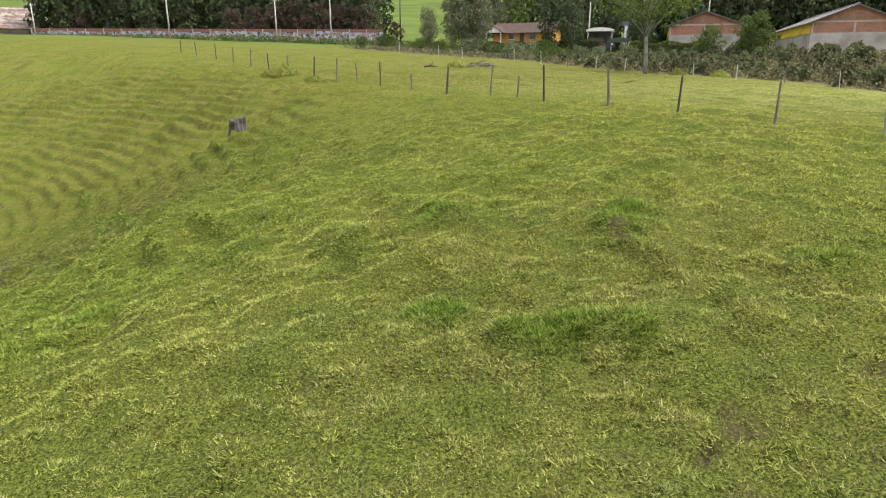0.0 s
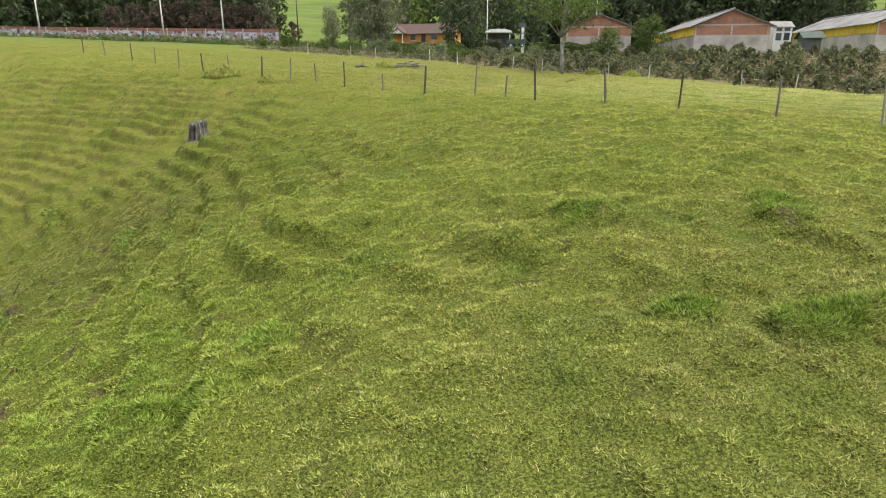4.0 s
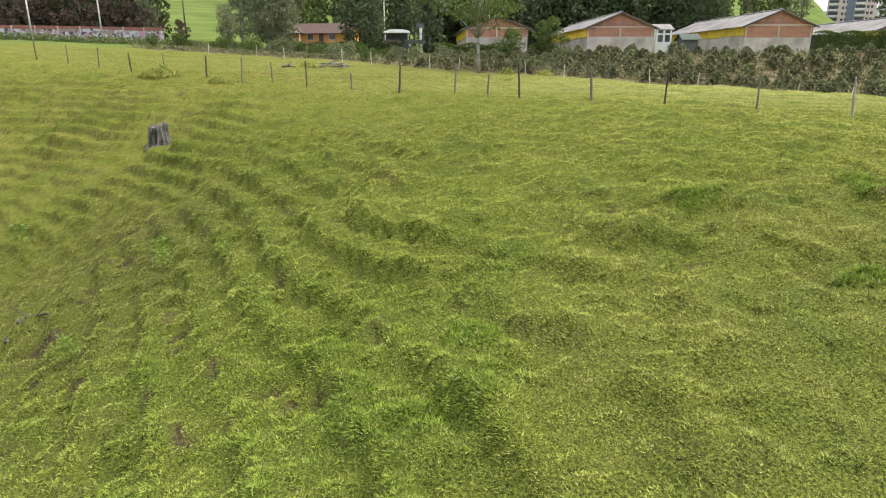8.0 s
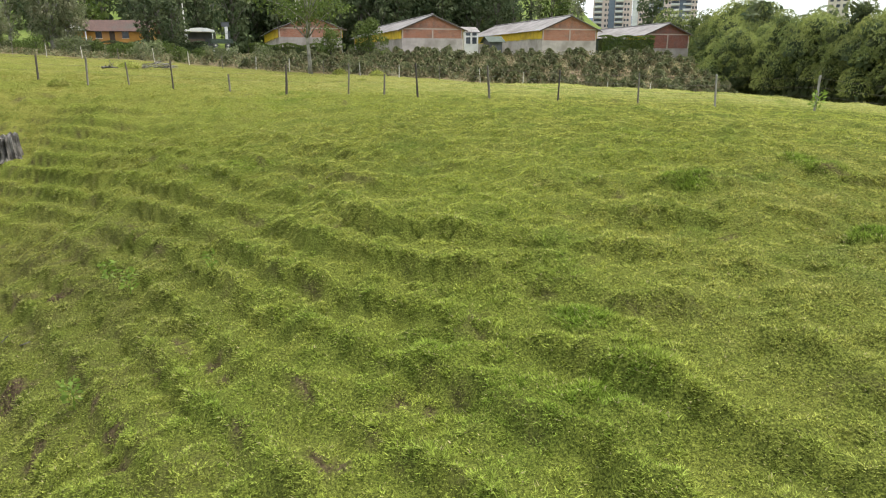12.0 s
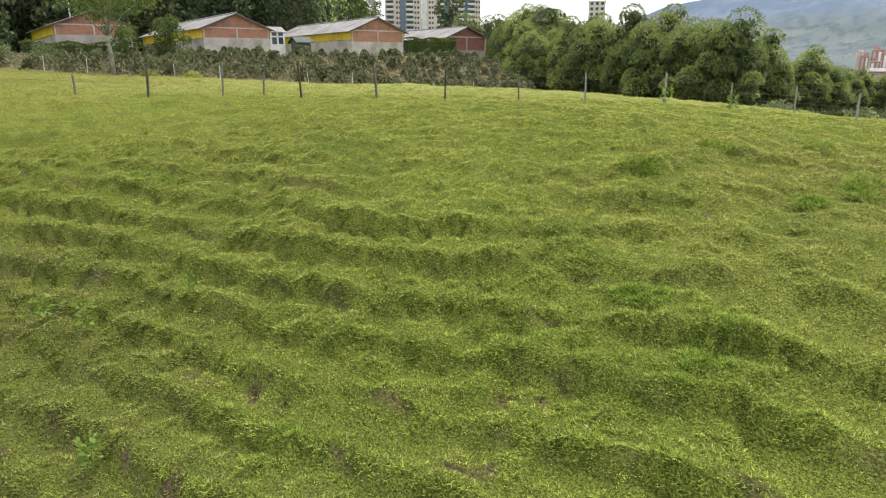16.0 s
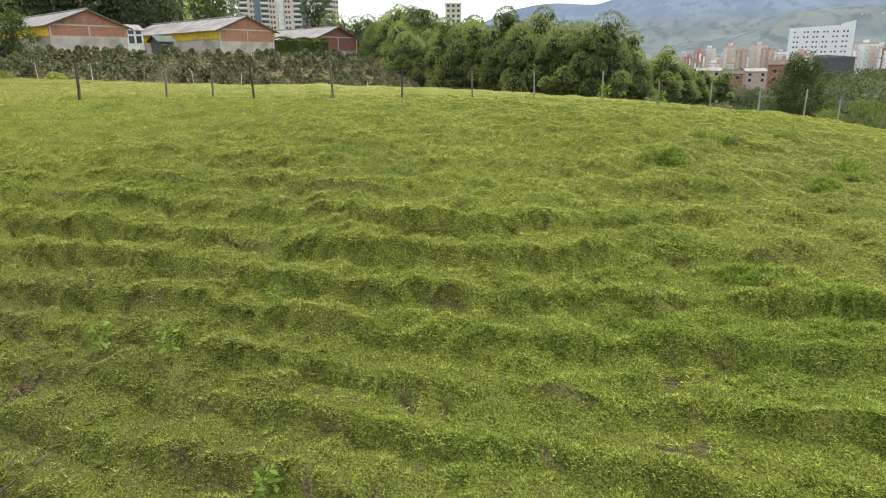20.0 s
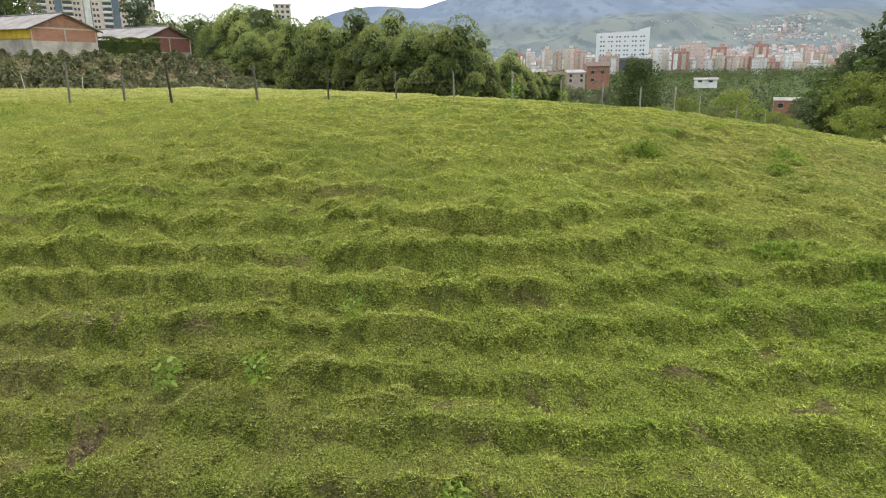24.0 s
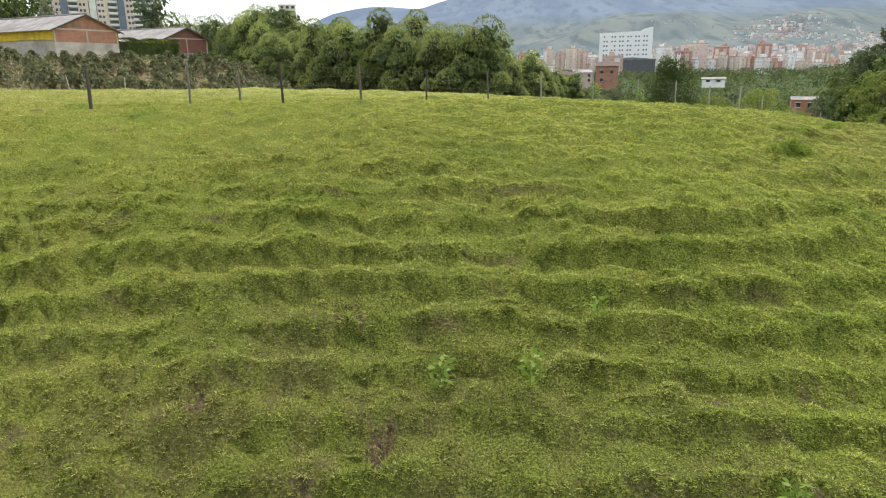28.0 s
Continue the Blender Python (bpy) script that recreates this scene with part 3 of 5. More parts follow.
# ---- grass ----
class Turf:
    """The relief on a fine grid, for quick sampling."""

    def __init__(self, x0, y0, x1, y1, step):
        self.x0, self.y0, self.step = x0, y0, step
        xs, ys = np.arange(x0, x1 + step, step), np.arange(y0, y1 + step, step)
        px, py = np.meshgrid(xs, ys)
        z, b, l = relief(px.ravel(), py.ravel())
        z = z.reshape(px.shape)
        gy_, gx_ = np.gradient(z, step)
        self.layers = [z, b.reshape(px.shape), l.reshape(px.shape), gx_, gy_]

    def at(self, x, y):
        fx, fy = (x - self.x0) / self.step, (y - self.y0) / self.step
        h, w = self.layers[0].shape
        i, j = np.clip(fx.astype(int), 0, w - 2), np.clip(fy.astype(int), 0, h - 2)
        fx, fy = np.clip(fx - i, 0, 1), np.clip(fy - j, 0, 1)
        return [(a[j, i] * (1 - fx) + a[j, i + 1] * fx) * (1 - fy) + (a[j + 1, i] * (1 - fx) + a[j + 1, i + 1] * fx) * fy for a in self.layers]


def blades(name, n, region, keep, length, width, lean, label, clump, mat):
    """Single-triangle grass blades scattered over a stretch of the plan. keep: chance by (x, y)."""
    x0, y0, x1, y1 = region
    turf = Turf(x0, y0, x1, y1, 0.25 if mat is M_BLADE_FAR else 0.10)
    x, y = rng.uniform(x0, x1, n), rng.uniform(y0, y1, n)
    ok = rng.random(n) < keep(x, y)
    x, y = x[ok], y[ok]
    ok = rng.random(len(x)) < (0.52 + 0.48 * sstep(0.5 * vnoise(x * clump, y * clump + 17) + 0.5 * vnoise(x * clump * 2.7, y * clump * 2.7), 0.34, 0.58))
    x, y = x[ok], y[ok]
    x, y = x + 0.05 * np.round(vnoise(x * 9, y * 9) * 3) - 0.07, y + 0.05 * np.round(vnoise(x * 9 + 50, y * 9) * 3) - 0.07
    z, bare, lush, gx_, gy_ = turf.at(x, y)
    ok = (rng.random(len(x)) > np.where(bare > 0.6, 0.94, bare * 0.72)) & (rng.random(len(x)) < 0.70 + 0.30 * np.clip(np.hypot(gx_, gy_) / 0.75, 0, 1))
    x, y, z, lush, gx_, gy_ = x[ok], y[ok], z[ok], lush[ok], gx_[ok], gy_[ok]
    k = len(x)
    nrm = np.stack([-gx_, -gy_, np.ones(k)], 1) / np.sqrt(1 + gx_ ** 2 + gy_ ** 2)[:, None]
    tuft = vnoise(x * 3.3 + 4, y * 3.3 + 8)
    ln = length * (0.45 + 0.9 * rng.random(k)) * (0.45 + 1.05 * tuft ** 1.2) * (1 + 1.1 * lush)
    wd = width * (0.6 + 0.8 * rng.random(k))
    a, b = rng.uniform(0, 6.2832, k), rng.uniform(0, 6.2832, k)
    tilt = lean * (0.15 + rng.random(k)) * (1 - 0.5 * lush)
    base = np.stack([x, y, z - 0.01], 1)
    side = np.stack([np.cos(a), np.sin(a), 0 * a], 1) * wd[:, None] / 2
    tip = base + (np.stack([np.cos(b) * tilt, np.sin(b) * tilt, np.zeros(k)], 1) + nrm * 0.8) / np.sqrt(0.64 + tilt ** 2)[:, None] * ln[:, None]
    vs = np.stack([base - side, base + side, tip], 1).reshape(-1, 3)
    me = array_mesh(name, vs, np.arange(3 * k), 3, mat)
    me.attributes.new("lush", "FLOAT", "POINT").data.foreach_set("value", np.repeat(lush, 3).astype(np.float32))
    tagged(new(name, me), label, "grass", kind="stuff")
    return k


def zone(cx, cy, r0, r1):
    return lambda x, y: 1 - sstep(np.hypot(x - cx, y - cy), r0, r1)


def slope(x, y):
    return np.maximum(zone(-4.5, 11.5, 8, 12.5)(x, y), zone(-9.8, 19.5, 6, 9)(x, y))


def ring(x, y):
    return sstep(np.hypot(x + 5, y - 11), 7, 13) * (1 - 0.7 * zone(-9.8, 19.5, 4.5, 7.5)(x, y)) * (1 - sstep(np.hypot(x + 2, y - 16), 24, 40))


def outer(x, y):
    u, v = plan_uv(x, y)
    return sstep(np.hypot(x + 2, y - 16), 22, 36) * (1 - 0.7 * sstep(np.hypot(x, y), 40, 75)) * (1 - sstep(v, 38, 44))


N1 = blades("short_grass", 4300000, (-19, 1, 7, 28), slope, 0.050, 0.0165, 2.1, "short grazed green grass blades on the slope", 3.4, M_BLADE)
N2 = blades("pasture_grass", 1800000, (-32, 0, 30, 50), ring, 0.075, 0.026, 2.1, "rough green pasture grass round the slope", 2.0, M_BLADE_MID)
N3 = blades("far_grass", 900000, (-60, 0, 50, 90), outer, 0.12, 0.034, 2.0, "tufted pasture grass along the fence and beyond", 1.1, M_BLADE_FAR)


# ---- pasture fence ----
def post_geo(h, r, lean_x, lean_y, seed):
    rr = random.Random(seed)
    pts = [(lean_x * t * h + rr.uniform(-0.008, 0.008), lean_y * t * h + rr.uniform(-0.008, 0.008), -0.25 + (h + 0.25) * t) for t in (0, 0.25, 0.5, 0.75, 0.95, 1)]
    return Geo().tube(pts, [r * k * rr.uniform(0.9, 1.12) for k in (1.1, 1.05, 1, 0.95, 0.92, 0.7)], 7)


def fence_run(name, places, label, group_h, mats, strands, seed):
    """Posts and wires as the parts of one fence. places: (x, y, height factor)."""
    rr = random.Random(seed)
    ob = thing(name, pose(places[0][0], places[0][1], gz(*places[0][:2])), label, "fence")
    ox, oy, oz = ob.matrix_basis.translation
    tops = []
    for i, (x, y, k) in enumerate(places):
        z = gz(x, y)
        h = group_h * k * rr.uniform(0.96, 1.06)
        lx, ly = rr.uniform(-0.08, 0.08), rr.uniform(-0.06, 0.06)
        m = M_GREYPOST if name == "pasture_fence" and i > 18 else mats[i % len(mats)]
        po = part("post", post_geo(h, rr.uniform(0.032, 0.046), lx, ly, seed * 100 + i), ob, mat=m)
        po.location = (x - ox, y - oy, z - oz)
        if k > 0.85:
            tops.append((x - ox, y - oy, z - oz, h, lx, ly))
    for s in strands:
        pts = []
        for a, b in zip(tops, tops[1:] + tops[-1:]):
            pa = Vector((a[0] + a[4] * a[3] * s, a[1] + a[5] * a[3] * s, a[2] + a[3] * s))
            pb = Vector((b[0] + b[4] * b[3] * s, b[1] + b[5] * b[3] * s, b[2] + b[3] * s))
            pts += [pa, (pa + pb) / 2 - Vector((0, 0, 0.04))] if b is not a else [pa]
        part("wire", Geo().tube(pts, [0.0035] * len(pts), 3, False), ob, "thin rusty fence wire", mat=M_WIRE)
    return ob


FENCE = [(-24.6, 63.0, 0.9), (-21.6, 58.8, 0.9), (-18.4, 54.3, 1.05), (-16.0, 51.0, 0.95), (-13.9, 48.2, 1.0), (-11.8, 45.2, 0.9), (-9.8, 42.4, 1.0),
         (-7.7, 39.6, 1.0), (-6.0, 37.4, 1.05), (-4.6, 35.7, 0.8), (-3.2, 33.9, 1.0), (-1.5, 31.6, 0.6), (0.15, 29.5, 1.0), (1.95, 27.4, 1.02), (2.95, 26.2, 0.65),
         (3.87, 25.1, 1.06), (5.8, 22.9, 1.04), (7.45, 20.8, 1.0), (9.45, 18.55, 1.03), (11.2, 16.4, 1.0), (13.8, 14.0, 1.05), (15.5, 11.7, 1.0),
         (17.5, 9.5, 1.04), (19.6, 7.3, 0.95), (22.0, 5.0, 1.05), (23.6, 3.2, 1.0), (26.6, 0.2, 1.0), (29.2, -2.5, 1.0), (32.4, -5.8, 1.0), (36.0, -9.6, 1.0)]
fence_run("pasture_fence", FENCE, "weathered wooden post and wire fence across the pasture", 1.22, [M_DARKPOST, M_POST, M_DARKPOST, M_POST, M_POST], (0.45, 0.68, 0.92), 3)


def uv_xy(u, v):
    return ORIGIN[0] + u * EU[0] + v * EV[0], ORIGIN[1] + u * EU[1] + v * EV[1]


back = [(*uv_xy(u, 41.5 + 1.2 * math.sin(u * 0.13)), 1.0) for u in np.arange(-62, 30, 4.2)]
fence_run("back_fence", back, "pale concrete post fence before the coffee bushes", 1.45, [M_PALEPOST, M_POST, M_PALEPOST], (0.5, 0.9), 5)


# ---- leaves and trees ----
def leaf_mesh(name, centres, size, mat, droop=0.3, aspect=0.45, seed=1, out=None):
    """Diamond leaves at the centres; out: the way each one grows, from its clump."""
    r = np.random.default_rng(seed)
    k = len(centres)
    d = r.normal(size=(k, 3))
    if out is not None:
        d = d * 0.6 + out
    d[:, 2] -= droop * 2
    d /= np.linalg.norm(d, axis=1)[:, None] + 1e-9
    s = np.cross(d, r.normal(size=(k, 3)))
    s /= np.linalg.norm(s, axis=1)[:, None] + 1e-9
    ln = size * r.uniform(0.6, 1.35, k)[:, None]
    base, tip = centres - d * ln / 2, centres + d * ln / 2
    mid = centres + np.array([0, 0, 1]) * ln * 0.08
    vs = np.stack([base, mid + s * ln * aspect / 2, tip, mid - s * ln * aspect / 2], 1).reshape(-1, 3)
    return array_mesh(name, vs, np.arange(4 * k), 4, mat)


def crown_points(r, clumps, per, flat=0.75):
    """Leaf places on the shells of clumps: (centre, radius) pairs."""
    cs, out = [], []
    for c, rad in clumps:
        d = r.normal(size=(per, 3))
        d /= np.linalg.norm(d, axis=1)[:, None]
        q = rad * (0.45 + 0.6 * r.random(per) ** 0.6)[:, None]
        p = d * q
        p[:, 2] *= flat
        cs.append(np.array(c) + p)
        out.append(d)
    return np.concatenate(cs), np.concatenate(out)


def make_tree(name, label, category, h, spread, trunk_h, clumps_n, per, leaf, leaf_m, bark_m, seed, flat=0.75, taper=0.3, group="", lean=0.0, shape="round", r0=None, limbs=True):
    """A tree with a tapered trunk, limbs and a crown of leaf clumps, at the origin."""
    r = np.random.default_rng(seed)
    ob = thing(name, Matrix(), label, category, group)
    r0 = r0 or 0.022 * h + 0.04
    top = np.array([lean * h, lean * 0.4 * h, h * 0.86])
    g = Geo()
    spine = [np.array([lean * h * t + r.normal() * 0.012 * h * t, 0.4 * lean * h * t + r.normal() * 0.012 * h * t, h * 0.86 * t - 0.3 * (t == 0)]) for t in (0, 0.2, 0.4, 0.6, 0.8, 1)]
    g.tube(spine, [r0 * 1.35, r0, r0 * 0.8, r0 * 0.6, r0 * 0.35, r0 * 0.1], 8)
    clumps = []
    for i in range(clumps_n):
        t = (i + 0.5) / clumps_n
        zz = trunk_h + (h - trunk_h) * t
        if shape == "round":
            prof = math.sin(math.pi * (0.12 + 0.80 * t)) ** 0.7
        elif shape == "cone":
            prof = (1 - t) * 0.95 + 0.1
        elif shape == "umbrella":
            prof = 0.35 + 0.65 * min(1, t * 2.2) * (1 - 0.35 * max(0, t - 0.6))
        else:
            prof = 0.8 - 0.3 * abs(t - 0.4)
        a = i * 2.39996 + r.uniform(-0.5, 0.5)
        rad = spread * prof * r.uniform(0.25, 1.0)
        c = (lean * zz + math.cos(a) * rad, 0.4 * lean * zz + math.sin(a) * rad, zz + r.uniform(-0.04, 0.04) * h)
        size = spread * r.uniform(0.22, 0.42) * (1.15 - 0.45 * t if shape == "cone" else 1)
        clumps.append((c, size))
        if i % 2 == 0 and limbs:
            st = spine[min(5, max(1, int(zz / h * 4)))]
            mid = (st + np.array(c)) / 2 + np.array([0, 0, 0.04 * h])
            g.tube([st, mid, c], [r0 * 0.4, r0 * 0.25, r0 * 0.06], 5)
    part("trunk", g, ob, "rough bark trunk with limbs", True, bark_m)
    pts, out = crown_points(r, clumps, per, flat)
    part("crown", leaf_mesh("crown", pts, leaf, leaf_m, taper, 0.5, seed, out), ob)
    return ob


def put(ob, x, y, s=1.0, turn=0.0, sink=0.0, z=None, label=""):
    """A scaled copy of a thing standing on the ground."""
    m = pose(x, y, (gz(x, y) if z is None else z) - sink, 0, 0, turn) @ Matrix.Diagonal((s, s, s, 1))
    made = copy_thing(ob, m)
    return tagged(made, label)


def drop(ob):
    for o in (*ob.children_recursive, ob):
        bpy.data.objects.remove(o)


WOODS = [make_tree("forest_tree", "tall dark green tree in a wood", "tree", 15, 4.2, 1.0, 32, 36, 0.95, M_LEAF_DARK, M_BARK, 21, group="woodland trees"),
         make_tree("forest_tree", "tall dark green tree in a wood", "tree", 17, 3.6, 0.8, 34, 34, 0.92, M_LEAF_DARK, M_BARK, 22, shape="column", group="woodland trees"),
         make_tree("forest_tree", "broad mid-green tree in a wood", "tree", 12, 4.6, 0.8, 32, 34, 0.9, M_LEAF_MID, M_BARK, 23, group="woodland trees"),
         make_tree("forest_tree", "rust-brown leafy tree beside the wall", "tree", 9, 3.4, 1.2, 26, 70, 0.5, M_LEAF_RUST, M_BARK, 24, group="woodland trees"),
         make_tree("forest_tree", "pale grey-green tree in a wood", "tree", 13, 3.4, 2.5, 28, 70, 0.5, M_LEAF_GREY, M_PALEBARK, 25, shape="column", group="woodland trees")]
rr = random.Random(11)
# wood behind the painted wall
for i in range(60):
    x = -99 + 82 * (i % 20) / 19 + rr.uniform(-2, 2)
    y = 166 + 7 * (i // 20) + rr.uniform(-2.5, 3)
    put(WOODS[rr.choice((0, 0, 1, 1, 4))], x, y, rr.uniform(0.95, 1.35), rr.uniform(0, 360))
for x, y, s in ((-40, 162.5, 0.95), (-35, 162, 1.05), (-30, 163, 1.0), (-25, 162.5, 0.95), (-20.5, 162, 0.95), (-45, 163, 0.9), (-50, 162, 0.85), (-86, 163, 0.9), (-17, 164, 0.8)):
    put(WOODS[3], x, y, s, rr.uniform(0, 360))
# trees round the house, the yard and the sheds
for k, x, y, s in ((4, 12, 152, 1.2), (0, 24, 150, 1.1), (1, 27, 148, 1.0), (0, 33, 152, 1.25), (0, 20.5, 131, 0.66), (0, 24, 128.5, 0.72), (0, 26.5, 132, 0.5), (1, 38, 158, 1.1), (0, 44, 152, 1.2),
                   (0, 50, 160, 1.3), (0, 57, 158, 1.0), (1, 62, 165, 1.2), (0, 69, 155, 1.25), (4, 66, 172, 1.2), (0, 77, 148, 1.3), (0, 84, 146, 1.35), (0, 91, 140, 1.3), (1, 95, 152, 1.2), (0, 92, 138, 1.25),
                   (0, 99, 139, 0.95), (0, 8, 160, 1.2), (4, 2, 158, 1.0), (2, 16, 163, 1.2), (0, 30, 165, 1.4), (1, 45, 175, 1.4), (0, 78, 172, 1.4),
                   (0, 128, 98, 0.8), (0, 134, 106, 1.2), (0, 118, 76, 1.15), (0, 109, 66, 1.2), (0, 103, 62, 1.2), (1, 110, 66, 1.15), (2, 116, 70, 1.2)):
    put(WOODS[k], x, y, s, rr.uniform(0, 360))
for i in range(52):
    a, r = radians(2 + 46 * (i % 26) / 26 + rr.uniform(-1, 1)), 195 + 45 * (i // 26) + rr.uniform(-12, 12)
    put(WOODS[rr.choice((0, 1, 2, 4))], r * math.sin(a), r * math.cos(a), rr.uniform(0.9, 1.3), rr.uniform(0, 360))
for i in range(44):
    a, r = radians(17 + 24 * (i % 22) / 22 + rr.uniform(-0.6, 0.6)), 168 + 11 * (i // 22) + rr.uniform(-5, 5)
    put(WOODS[rr.choice((0, 0, 1, 1, 0))], r * math.sin(a), r * math.cos(a), rr.uniform(0.95, 1.3), rr.uniform(0, 360))
# the wooded rise and the thickets downhill
for i in range(58):
    a, r = radians(rr.uniform(113.5, 127)), rr.uniform(135, 220)
    put(WOODS[rr.choice((0, 1, 2, 2, 0))], -17 + r * math.sin(a), 17 + r * math.cos(a), rr.uniform(0.7, 1.15), rr.uniform(0, 360))
for i in range(60):
    a, r = radians(rr.uniform(76, 112)), rr.uniform(115, 230)
    if 1.905 < a < 1.955 and r < 165:
        continue
    put(WOODS[rr.choice((0, 2, 2, 4, 4))], -17 + r * math.sin(a), 17 + r * math.cos(a), rr.uniform(0.36, 0.58), rr.uniform(0, 360), 0.5)
for k, a, r, s in ((0, 115.6, 150, 1.0), (1, 116.6, 146, 1.1), (0, 117.6, 150, 1.35), (1, 118.8, 145, 1.25), (0, 114.6, 155, 0.75), (0, 113.2, 160, 0.7), (0, 120, 150, 1.6), (2, 116.8, 140, 1.1), (0, 118, 138, 1.15),
                   (4, 92.6, 106, 0.42), (4, 94.4, 112, 0.5), (4, 93.6, 98, 0.38), (0, 98.2, 104, 0.42), (4, 107.4, 108, 0.5), (4, 106.4, 102, 0.46), (0, 106.6, 118, 0.45), (4, 108.2, 112, 0.45), (4, 100.6, 116, 0.5), (4, 102.6, 124, 0.45), (0, 98.0, 128, 0.55), (4, 96.6, 100, 0.36), (0, 95.4, 118, 0.42), (4, 109.2, 128, 0.42), (0, 112.6, 132, 0.6), (4, 111.4, 108, 0.3)):
    put(WOODS[k], -17 + r * math.sin(radians(a)), 17 + r * math.cos(radians(a)), s, rr.uniform(0, 360), 0.4)
for ob in WOODS:
    drop(ob)

WOODS_NEAR = make_tree("valley_tree", "bushy green tree in front of the brick houses", "tree", 8, 3.2, 0.8, 34, 90, 0.42, M_LEAF_GREY, M_BARK, 47, group="valley trees")
for a, r, s in ((95.0, 222, 1.15), (96.3, 215, 0.95), (97.2, 226, 1.2), (94.0, 230, 1.25), (103.2, 270, 0.8), (105.2, 262, 0.85), (110.0, 132, 0.6), (111.6, 136, 0.8), (109.0, 128, 0.8), (107.0, 150, 0.7), (101.2, 160, 0.65), (99.0, 190, 0.8), (92.5, 200, 0.8), (88.6, 226, 0.95), (90.0, 232, 1.0), (91.3, 222, 1.05), (92.9, 230, 1.1)):
    put(WOODS_NEAR, -17 + r * math.sin(radians(a)), 17 + r * math.cos(radians(a)), s, rr.uniform(0, 360), 0.4)
drop(WOODS_NEAR)
willow = make_tree("willow_tree", "feathery grey-green tree with drooping twigs", "tree", 13, 3.6, 1.5, 44, 110, 0.45, M_LEAF_GREY, M_PALEBARK, 31, shape="column", taper=0.6, flat=1.2)
put(willow, 3.4, 116, 1.0)
put(willow, 6.0, 117.5, 0.82, 80)
put(willow, -2.6, 124, 0.55, 40)
drop(willow)
shade = make_tree("shade_tree", "spreading shade tree with a pale bare trunk", "tree", 10.4, 6.0, 5.4, 30, 110, 0.34, M_LEAF_MID, M_PALEBARK, 33, shape="umbrella", flat=0.36, lean=-0.03, r0=0.2)
shade.matrix_basis = pose(20.9, 68.9, gz(20.9, 68.9), 0, 0, 35)
lone = make_tree("small_tree", "small dark brown round tree on the green hillside", "tree", 5.2, 1.9, 1.2, 16, 80, 0.35, M_LEAF_RUST, M_BARK, 35)
lone.matrix_basis = pose(-10.5, 151, gz(-10.5, 151))
bushy = make_tree("bushy_tree", "low bushy green tree beside the brick shed", "tree", 5.6, 3.0, 0.8, 30, 120, 0.32, M_LEAF_MID, M_BARK, 36)
put(bushy, 42.5, 92, 1.0)
put(bushy, 37.5, 95, 0.75, 60)
drop(bushy)
cone = make_tree("conifer", "dense dark green dome-shaped evergreen below the crest", "tree", 6.6, 2.7, 0.3, 80, 150, 0.21, M_EVERGREEN, M_BARK, 37, shape="round", flat=1.0, limbs=False)
cone.matrix_basis = pose(59.2, 1.3, -2.6)
yellow = make_tree("acacia_tree", "yellow-green feathery tree beside the thicket", "tree", 9, 4.4, 1.5, 36, 120, 0.36, M_LEAF_LIGHT, M_BARK, 38, flat=0.5)
put(yellow, -17 + 78 * math.sin(radians(117.6)), 17 + 78 * math.cos(radians(117.6)), 0.5, 20, 0.3)
put(yellow, -17 + 72 * math.sin(radians(119.8)), 17 + 72 * math.cos(radians(119.8)), 0.7, 110, 0.3)
put(yellow, 102, -42, 1.2, 0, 0.3)
for az, size, turn in ((102.6, 0.6, 30), (105.2, 0.68, 140), (108.6, 0.76, 250)):
    put(yellow, -17 + 95 * math.sin(radians(az)), 17 + 95 * math.cos(radians(az)), size, turn, 0.3)
put(yellow, 84, -22, 0.55, 90, 0.3)
put(yellow, 112, -33, 0.8, 200, 0.3)
put(yellow, 92, -28, 0.5, 150, 0.3)
drop(yellow)
thicket = [make_tree("thicket_bush", "tangled green bush downhill of the fence", "bush", 4.2, 2.6, 0.3, 22, 48, 0.44, m, M_BARK, 40 + i, flat=0.8, group="thicket bushes") for i, m in enumerate((M_LEAF_MID, M_LEAF_GREY, M_LEAF_GREY))]
for i in range(100):
    a, r = radians(rr.uniform(86, 117)), rr.uniform(68, 135)
    if a > 1.955 or 1.905 < a < 1.955 or (1.70 < a < 1.82 and r < 92):
        continue
    put(thicket[i % 3], -17 + r * math.sin(a), 17 + r * math.cos(a), rr.uniform(0.5, 1.0) * (1 if a < 1.8 else 0.6), rr.uniform(0, 360), 0.4)
for i in range(46):
    x, y = uv_xy(rr.uniform(-84, -36), rr.uniform(47, 66))
    put(thicket[rr.choice((0, 0, 1))], x, y, rr.uniform(0.35, 0.6), rr.uniform(0, 360), 0.2, None, "low dark bush on the rough bank")
for ob in thicket:
    drop(ob)


